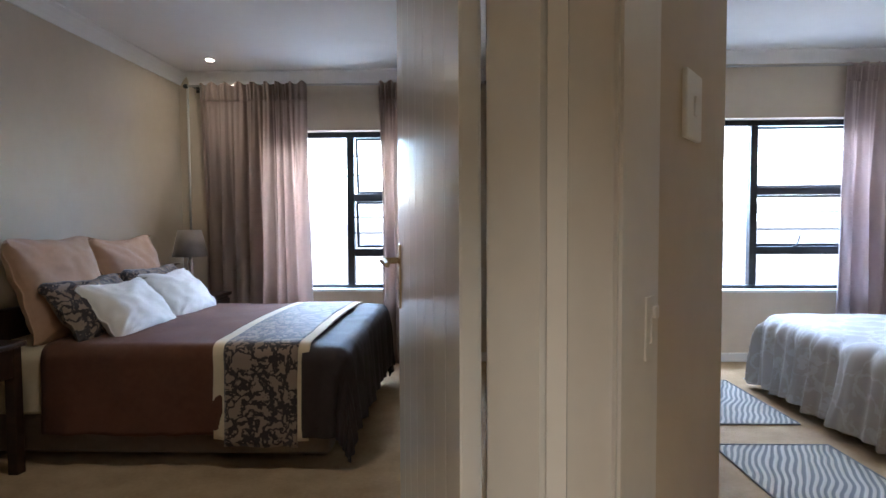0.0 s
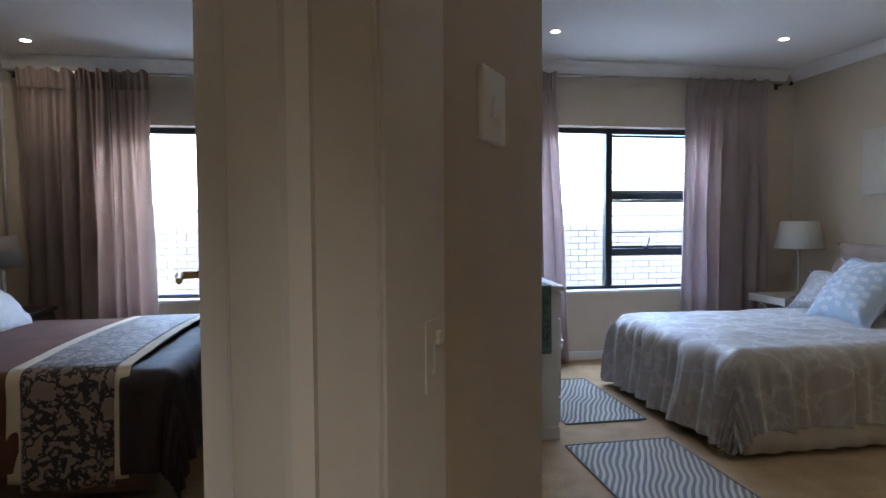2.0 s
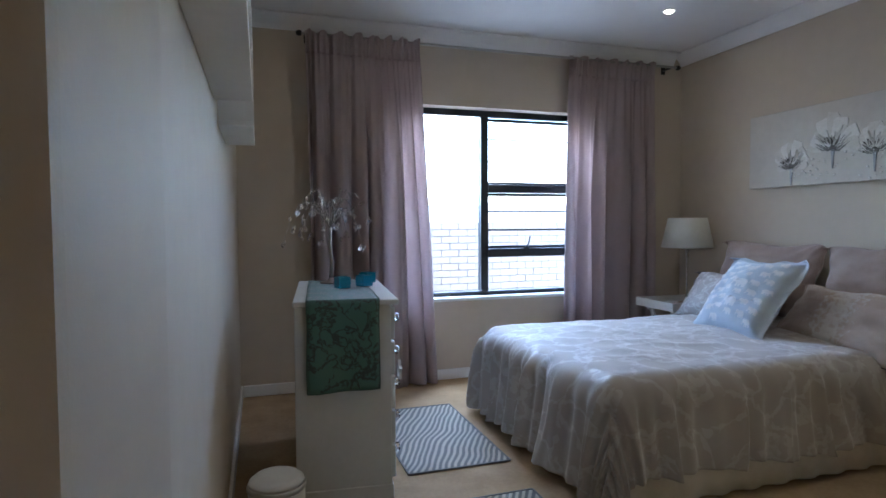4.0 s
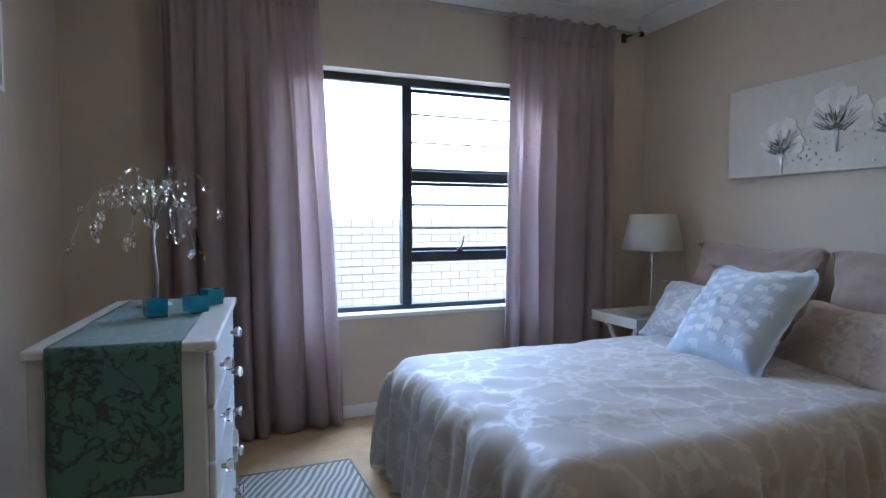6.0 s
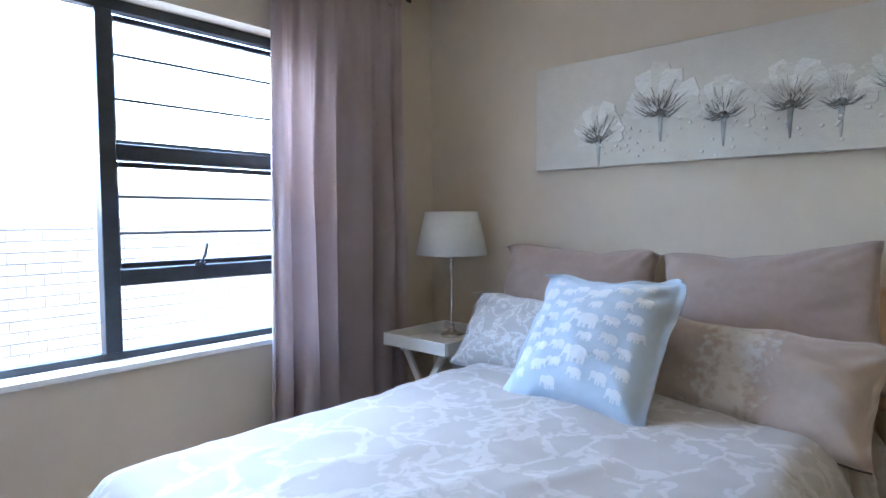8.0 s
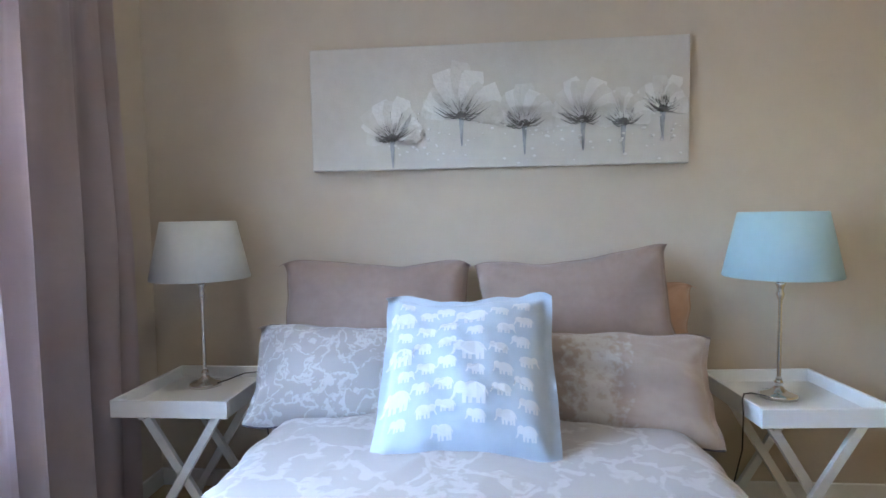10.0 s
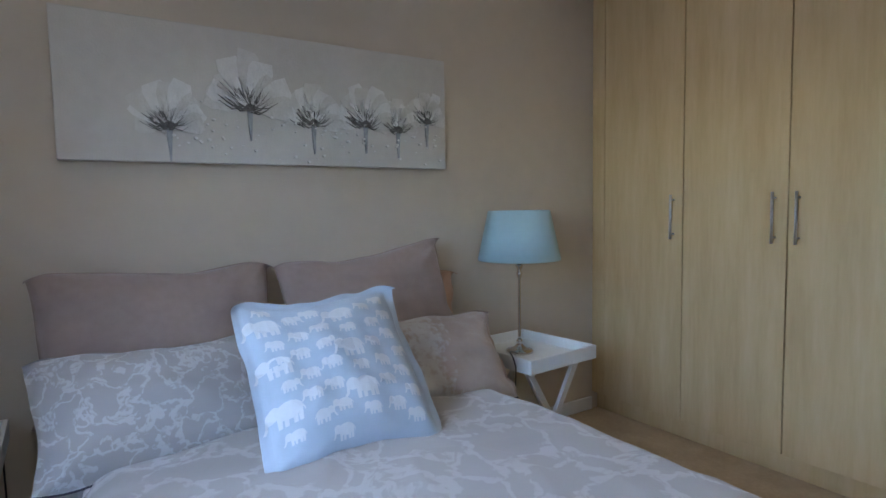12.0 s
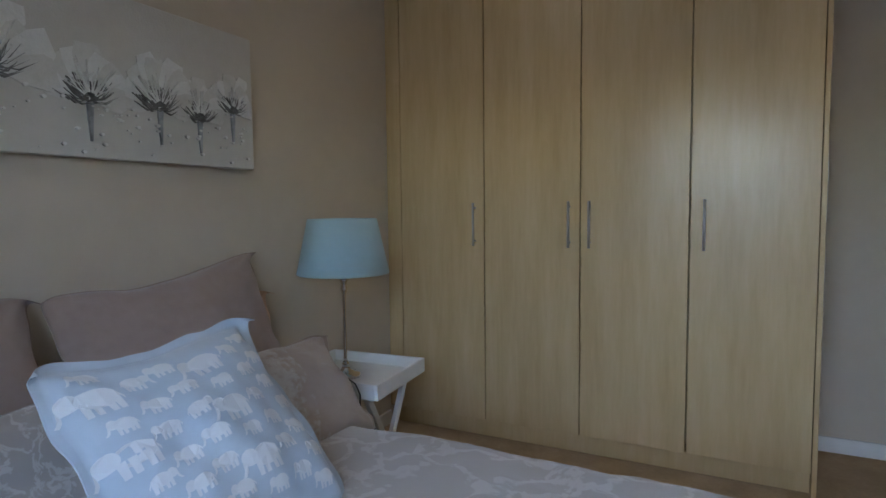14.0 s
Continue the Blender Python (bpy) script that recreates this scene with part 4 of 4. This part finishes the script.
for x in (-2.30, -2.09):
    for y in (2.24, 2.56):
        part("leg", box(bmesh.new(), x - 0.024, x + 0.024, y - 0.024, y + 0.024, 0.0, 0.584, 0.003), DARKWOOD, nc)
part("drawer", box(bmesh.new(), -2.31, -2.07, 2.23, 2.57, 0.45, 0.582, 0.004), DARKWOOD, nc)
lb = thing("table_lamp", "turned silver table lamp with taupe shade on the dark nightstand", "table lamp", m=pose(-2.10, 4.32, 0.611))
part("base", lathe([(0.07, 0.0), (0.068, 0.012), (0.03, 0.022), (0.014, 0.05), (0.026, 0.08), (0.014, 0.11), (0.026, 0.15), (0.014, 0.19), (0.024, 0.23), (0.012, 0.27), (0.009, 0.34)], 20), CHROME, lb, "", True)
SHADE_C = thin_cloth("taupe_shade_linen", (0.34, 0.29, 0.24), (0.40, 0.35, 0.30), 0.25)
bm = bmesh.new()
rings = [[bm.verts.new((r * math.cos(2 * math.pi * k / 36), r * math.sin(2 * math.pi * k / 36), z)) for k in range(36)] for r, z in ((0.128, 0.285), (0.085, 0.485), (0.082, 0.485), (0.125, 0.285))]
for a, b in zip(rings, rings[1:] + rings[:1]):
    for k in range(36):
        bm.faces.new((a[k], a[(k + 1) % 36], b[(k + 1) % 36], b[k]))
part("shade", bm, SHADE_C, lb, "", True)
pipe = thing("wall_conduit", "white plastic conduit running down the room corner", "conduit")
part("tube", tube(bmesh.new(), [(XB + 0.075, YW - 0.014, 0.9), (XB + 0.075, YW - 0.014, TOP_B - 0.09)], 0.010, 8), PLASTIC, pipe, "", True)

# ---- painting ----
def painting():
    y0, y1, z0, z1 = 2.51, 4.007, 1.355, 1.844
    xf = XW - 0.038
    t = thing("painting", "wide pale canvas painting of seed-head flowers above the bed", "painting")
    part("canvas", box(bmesh.new(), xf, XW + 0.001, y0, y1, z0, z1, 0.004), CANVAS, t)
    rnd = random.Random(4)
    heads = [(3.672, 1.478, 0.95), (3.392, 1.560, 1.15), (3.143, 1.520, 0.95), (2.915, 1.530, 0.95), (2.760, 1.515, 0.80), (2.612, 1.560, 0.78)]

    def flat(bm, pts, lift):
        top = [bm.verts.new((xf - lift, y, z)) for y, z in pts]
        low = [bm.verts.new((xf + 0.001, y, z)) for y, z in pts]
        n = len(pts)
        bm.faces.new(top)
        for k in range(n):
            bm.faces.new((top[k], top[(k + 1) % n], low[(k + 1) % n], low[k]))

    for i, (y, z, s) in enumerate(heads):
        for k in range(9):
            a = radians(90 + (k - 4) * 20 + rnd.uniform(-6, 6))
            L, wd = s * rnd.uniform(0.15, 0.19) * (1 - 0.06 * abs(k - 4)), s * rnd.uniform(0.034, 0.046)
            c, sn = math.cos(a), math.sin(a)
            j = [rnd.uniform(0.94, 1.03) for _ in range(4)]
            base = [(0.02, -0.006), (L * 0.45, -wd * 0.8), (L * 0.8 * j[0], -wd), (L * j[1], -wd * 0.8), (L * j[2], wd * 0.7), (L * 0.84 * j[3], wd), (L * 0.45, wd * 0.7), (0.02, 0.006)]
            petal = bmesh.new()
            flat(petal, [(min(y1 - 0.006, max(y0 + 0.006, y + p * c - q * sn)), min(z1 - 0.006, z + p * sn + q * c)) for p, q in base], 0.0018 + 0.0005 * k)
            part("petal", petal, PETAL if k % 2 else PETAL2, t)
        ink = bmesh.new()
        for k in range(60):
            g = rnd.uniform(-1, 1)
            a = radians(90 - 82 * g)
            L = s * rnd.uniform(0.045, 0.085) * (0.75 + 0.5 * abs(g))
            wd = s * rnd.uniform(0.0008, 0.0022)
            dy, dz = rnd.uniform(-0.018, 0.018), rnd.uniform(-0.008, 0.008)
            c, sn = math.cos(a), math.sin(a)
            bend = 0.016 * s * abs(g)
            flat(ink, [(y + dy - wd * sn, z + dz + wd * c), (y + dy + 0.5 * L * c, z + dz + 0.5 * L * sn - bend - wd), (y + dy + L * c, min(z1 - 0.004, z + dz + L * sn)), (y + dy + 0.5 * L * c, z + dz + 0.5 * L * sn - bend + wd)], 0.0072 + 0.00004 * k)
        pale = bmesh.new()
        for k in range(16):
            a = radians(90 + rnd.uniform(-62, 62))
            L, wd = s * rnd.uniform(0.07, 0.13), rnd.uniform(0.0010, 0.0020)
            c, sn = math.cos(a), math.sin(a)
            flat(pale, [(y + 0.02 * c - wd * sn, z + 0.02 * sn + wd * c), (y + 0.02 * c + wd * sn, z + 0.02 * sn - wd * c), (y + L * c, min(z1 - 0.004, z + L * sn))], 0.0098 + 0.00004 * k)
        part("palette_stroke", pale, PETAL, t, "thin white palette-knife strokes")["kind"] = "stuff"
        for k in range(22):
            a, r = rnd.uniform(0, 6.28), s * rnd.uniform(0.004, 0.022)
            q = rnd.uniform(0.0025, 0.006)
            flat(ink, [(y + 1.3 * r * math.cos(a) + q * math.cos(w), z + 0.6 * r * math.sin(a) + 0.6 * q * math.sin(w)) for w in (0, 1.3, 2.5, 3.8, 5.0)], 0.0104 + 0.0001 * k)
        part("flower_heart", ink, INK, t, "dark grey radiating brush strokes")["kind"] = "stuff"
        stem = bmesh.new()
        flat(stem, [(y - 0.010, z - 0.008), (y + 0.010, z - 0.008), (y + 0.008, z - 0.055), (y + 0.002, z - 0.118), (y - 0.003, z - 0.118), (y - 0.006, z - 0.06)], 0.007)
        part("stem", stem, SILVER, t, "silver painted stem")
    specks = bmesh.new()
    for k in range(110):
        y, z = rnd.uniform(y0 + 0.03, y1 - 0.25), z0 + abs(rnd.gauss(0.10, 0.05)) + 0.01
        r = rnd.uniform(0.0015, 0.006)
        flat(specks, [(y + r * 1.4 * math.cos(q), z + r * math.sin(q)) for q in (0, 1.2, 2.4, 3.6, 4.8)], 0.0095)
    part("paint_speck", specks, PETAL, t, "small white paint flecks")["kind"] = "stuff"


painting()

# ---- chest of drawers and what stands on it ----
# the chest stands a little askew to the wall
CHEST_TURN = Matrix.Translation((1.258, 3.035, 0)) @ Matrix.Rotation(radians(-5.3), 4, "Z") @ Matrix.Translation((-1.235, -3.062, 0))


def chest():
    x0, x1, y0, y1, h = 0.828, 1.205, 3.084, 3.90, 0.825
    t = thing("chest_of_drawers", "white painted chest of drawers with crystal knobs", "chest of drawers", m=CHEST_TURN)
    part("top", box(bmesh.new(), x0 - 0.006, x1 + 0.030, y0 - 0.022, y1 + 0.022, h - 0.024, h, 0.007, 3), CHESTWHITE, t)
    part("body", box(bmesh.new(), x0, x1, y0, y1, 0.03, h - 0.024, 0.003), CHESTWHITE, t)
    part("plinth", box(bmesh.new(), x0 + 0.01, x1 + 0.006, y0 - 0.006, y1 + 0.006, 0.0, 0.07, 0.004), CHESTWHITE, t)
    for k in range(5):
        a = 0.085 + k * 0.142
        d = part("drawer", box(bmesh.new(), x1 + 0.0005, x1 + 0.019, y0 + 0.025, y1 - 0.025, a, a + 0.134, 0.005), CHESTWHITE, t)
        for y in (y0 + 0.17, y1 - 0.17):
            kn = part("knob", lathe([(0.006, 0.0), (0.007, 0.010), (0.017, 0.016), (0.020, 0.026), (0.014, 0.036), (0.004, 0.038)], 10, m=Matrix.Translation((x1 + 0.019, y, a + 0.07)) @ Matrix.Rotation(radians(90), 4, "Y")), CRYSTAL, d, "faceted crystal knob")
    return t


chest()
orn = thing("hanging_ornament", "small white wooden star ornament hung on a drawer knob", "ornament", m=CHEST_TURN @ pose(1.262, 3.262, 0.50))
bm = bmesh.new()
ring = [(0.045 * (1 if k % 2 == 0 else 0.55) * math.cos(math.pi * k / 5 + math.pi / 2), 0.045 * (1 if k % 2 == 0 else 0.55) * math.sin(math.pi * k / 5 + math.pi / 2)) for k in range(10)]
lo, hi = [bm.verts.new((-0.006, a, b - 0.01)) for a, b in ring], [bm.verts.new((0.006, a, b - 0.01)) for a, b in ring]
bm.faces.new(lo), bm.faces.new(hi)
for k in range(10):
    bm.faces.new((lo[k], lo[(k + 1) % 10], hi[(k + 1) % 10], hi[k]))
part("star", bm, SATIN, orn)
part("string", tube(bmesh.new(), [(0, 0, 0.032), (-0.004, -0.006, 0.07), (-0.006, -0.008, 0.085)], 0.0012, 5), PLASTIC, orn)


TEALHEM = cloth("teal_hem", (0.05, 0.11, 0.095), (0.07, 0.14, 0.12))


def runner_cloth():
    def at(u, v):
        x = 0.875 + 0.280 * u + 0.004 * noise.noise(Vector((u * 3, v * 7, 2)))
        s = v * 1.20
        if s < 0.36:
            return (x, 3.0555 - 0.004 * math.sin(9 * u + 4 * v) * (0.36 - s) * 6, 0.465 + s + 0.008 * u)
        return (x, 3.0555 + (s - 0.355) * 0.99, 0.8285 + 0.001 * noise.noise(Vector((u * 5, v * 9, 0))))
    t = thing("table_runner", "teal paisley table runner hanging over the chest's end", "table runner", m=CHEST_TURN)
    part("cloth", sheet(at, 16, 60, 0.002), TEALFIG, t, "", True)
    for u in (0.0, 1.0):
        part("hem", tube(bmesh.new(), [at(u, v) for v in np.linspace(0, 1, 61)], 0.0022, 5), TEALHEM, t, "", True)
    part("hem", tube(bmesh.new(), [at(u, 0.0) for u in np.linspace(0, 1, 17)], 0.0026, 5), TEALHEM, t, "", True)


runner_cloth()


def candle_glass(x, y):
    t = thing("candle_glass", "small square turquoise glass candle holder on the chest", "candle holder", "turquoise glasses on the chest", CHEST_TURN @ pose(x, y, 0.831, 0, 0, 12 * x * 9))
    a, h, w = 0.029, 0.052, 0.005
    bm = boxes((-a, a, -a, a, 0.0, 0.014), bevel=0.003)
    for b in ((-a, a, -a, -a + w), (-a, a, a - w, a), (-a, -a + w, -a + w, a - w), (a - w, a, -a + w, a - w)):
        box(bm, *b, 0.014, h)
    part("glass", bm, BLUEGLASS, t)
    part("tea_light", lathe([(0.019, 0.0145), (0.019, 0.028), (0.003, 0.030)], 16), PLASTIC, t)


for x, y in ((1.03, 3.47), (1.135, 3.53), (1.165, 3.70)):
    candle_glass(x, y)


def crystal_tree():
    t = thing("crystal_tree", "wire tree ornament hung with clear crystal drops", "ornament", m=CHEST_TURN @ pose(0.985, 3.72, 0.831))
    rnd = random.Random(9)
    part("base", lathe([(0.055, 0.0), (0.052, 0.006), (0.02, 0.012), (0.008, 0.03)], 20), WIRE, t, "", True)
    part("trunk", tube(bmesh.new(), [(0, 0, 0.02), (0.006, 0.004, 0.10), (-0.004, 0, 0.20), (0.004, 0, 0.29)], [0.011, 0.009, 0.008, 0.006], 8), WIRE, t, "", True)
    drops = bmesh.new()
    for k in range(17):
        a = 2 * math.pi * k / 17 + rnd.uniform(-0.2, 0.2)
        R, up = rnd.uniform(0.12, 0.24), rnd.uniform(0.10, 0.24)
        pts = []
        for j in range(7):
            w = j / 6
            pts.append((R * w * math.cos(a), R * w * math.sin(a), 0.27 + up * math.sin(w * 2.3) - 0.11 * w ** 3 * (1 if k % 3 else 1.7)))
        part("branch", tube(bmesh.new(), pts, [0.0028 - 0.0003 * j for j in range(7)], 5), WIRE, t)
        for j in range(2, 7):
            for q in range(3):
                p = Vector(pts[j]) + Vector((rnd.uniform(-0.014, 0.014), rnd.uniform(-0.014, 0.014), rnd.uniform(-0.022, 0.004)))
                r = rnd.choice((0.0045, 0.006, 0.010 if j > 4 else 0.006))
                bmesh.ops.create_icosphere(drops, subdivisions=1, radius=r, matrix=Matrix.Translation(p) @ Matrix.Diagonal((1, 1, 1.35, 1)))
    part("crystal_drop", drops, CRYSTAL, t, "clear faceted crystal drops")["kind"] = "stuff"


crystal_tree()


def cube_shelf(y0, y1, z0, z1, label):
    x0, x1, w = XL + 0.0005, 0.72, 0.018
    t = thing("cube_shelf", label, "wall shelf", "cube shelves on the wall")
    part("shelf_bottom", boxes((x0, x1, y0, y1, z0, z0 + w), bevel=0.002), SATIN, t)
    part("shelf_top", boxes((x0, x1, y0, y1, z1 - w, z1), bevel=0.002), SATIN, t)
    part("shelf_side", boxes((x0, x1, y0, y0 + w, z0 + w, z1 - w), bevel=0.001), SATIN, t)
    part("shelf_side", boxes((x0, x1, y1 - w, y1, z0 + w, z1 - w), bevel=0.001), SATIN, t)
    part("shelf_back", boxes((x0, x0 + 0.006, y0 + w, y1 - w, z0 + w, z1 - w)), SATIN, t)


cube_shelf(3.00, 3.53, 1.475, 1.90, "white box shelf on the chest wall holding glass balls")
cube_shelf(1.87, 2.84, 1.53, 1.95, "long empty white box shelf on the chest wall")
for y in (3.13, 3.33):
    g = thing("glass_ball", "clear glass ball ornament standing in the box shelf", "ornament", "glass balls in the shelf", pose(0.675, y, 1.4935))
    part("ball", lathe([(0.010, 0.0), (0.026, 0.008), (0.038, 0.03), (0.040, 0.045), (0.034, 0.066), (0.018, 0.080), (0.003, 0.084)], 20), CRYSTAL, g, "", True)

# ---- pedal bin, rugs ----
bn = thing("pedal_bin", "small white pedal bin with steel rim on the carpet", "bin", m=pose(0.775, 2.83, 0))
part("body", lathe([(0.088, 0.012), (0.095, 0.02), (0.095, 0.225), (0.092, 0.23)], 32), SATIN, bn, "", True)
part("foot_ring", lathe([(0.092, 0.0), (0.094, 0.012), (0.088, 0.016)], 32), BLACK, bn, "", True)
part("rim", lathe([(0.096, 0.222), (0.099, 0.226), (0.099, 0.236), (0.096, 0.240)], 32), STEEL, bn, "", True)
part("lid", lathe([(0.094, 0.241), (0.092, 0.252), (0.074, 0.266), (0.04, 0.274), (0.004, 0.276)], 32), SATIN, bn, "", True)
part("pedal", box(bmesh.new(), 0.085, 0.125, -0.02, 0.02, 0.008, 0.016, 0.003), BLACK, bn)


HEM = cloth("grey_hem", (0.15, 0.155, 0.16), (0.20, 0.205, 0.21))


def rug(x0, x1, y0, y1, turn, label):
    cx, cy = (x0 + x1) / 2, (y0 + y1) / 2
    t = thing("rug", label, "rug", "striped rugs on the carpet", pose(cx, cy, 0.0, 0, 0, turn))
    a, b = (x1 - x0) / 2, (y1 - y0) / 2

    def at(u, v):
        x, y = (u - 0.5) * 2 * a, (v - 0.5) * 2 * b
        e = min(a - abs(x), b - abs(y))
        return (x + 0.004 * noise.noise(Vector((0, y * 8, 1))), y + 0.004 * noise.noise(Vector((x * 8, 0, 2))), 0.0045 + 0.005 * min(1, e / 0.01) + 0.0012 * noise.noise(Vector((x * 12, y * 12, cy))))
    part("rug_body", sheet(at, 40, 60, 0.004), RUG, t)
    for s in (-1, 1):
        part("hem", box(bmesh.new(), s * a - 0.004, s * a + 0.004, -b, b, 0.001, 0.010, 0.002), HEM, t, "dark bound edge")
    for s in (-1, 1):
        part("hem", box(bmesh.new(), -a, a, s * b - 0.004, s * b + 0.004, 0.001, 0.010, 0.002), HEM, t, "dark bound edge")


rug(1.232, 1.812, 2.05, 2.960, 0.5, "grey and cream wavy-striped cotton rug near the doorway")
rug(1.345, 1.840, 3.262, 4.16, 0.5, "grey and cream wavy-striped cotton rug at the bed's foot")

# ---- the yard wall seen through the windows ----
YD, CH, BL = 7.7, 0.086, 0.232
yard = tagged(new("wall_yard"), "pale face-brick yard wall with plaster coping", "wall", "", "structure")
part("wall_core", boxes((-9, 12, YD + 0.012, YD + 0.22, -0.16, 1.14)), MORTAR, yard)
part("coping", box(bmesh.new(), -9, 12, YD - 0.03, YD + 0.25, 1.345, 1.40, 0.01), PLASTER, yard, "pale coping")
part("plaster_band", boxes((-9, 12, YD + 0.002, YD + 0.22, 1.141, 1.344)), PLASTER, yard, "smooth plaster band under the coping")
part("post", box(bmesh.new(), 2.10, 2.42, YD - 0.06, YD + 0.012, -0.158, 1.344, 0.008), PLASTER, yard, "plastered pier")
far = bmesh.new()
brick_mesh = mesh_of("brick", box(bmesh.new(), -BL / 2 + 0.0025, BL / 2 - 0.0025, 0.0, 0.05, 0.0045, CH - 0.0045, 0.002, 1), BRICK)
count = 0
for row in range(15):
    z = -0.15 + row * CH
    k0 = -38
    for k in range(k0, 52):
        x = k * BL + (BL / 2 if row % 2 else 0)
        if 2.22 < x < 2.30:
            continue
        if 2.52 < x < 7.2 and z > -0.1 and count < 300:
            ob = new("brick", brick_mesh)
            ob.location = (x, YD, z)
            ob.parent = yard
            count += 1
        else:
            box(far, x - BL / 2 + 0.0025, x + BL / 2 - 0.0025, YD, YD + 0.03, z + 0.0045, z + CH - 0.0045)
rest = part("brickwork", far, BRICK, yard)
rest["kind"] = "stuff"
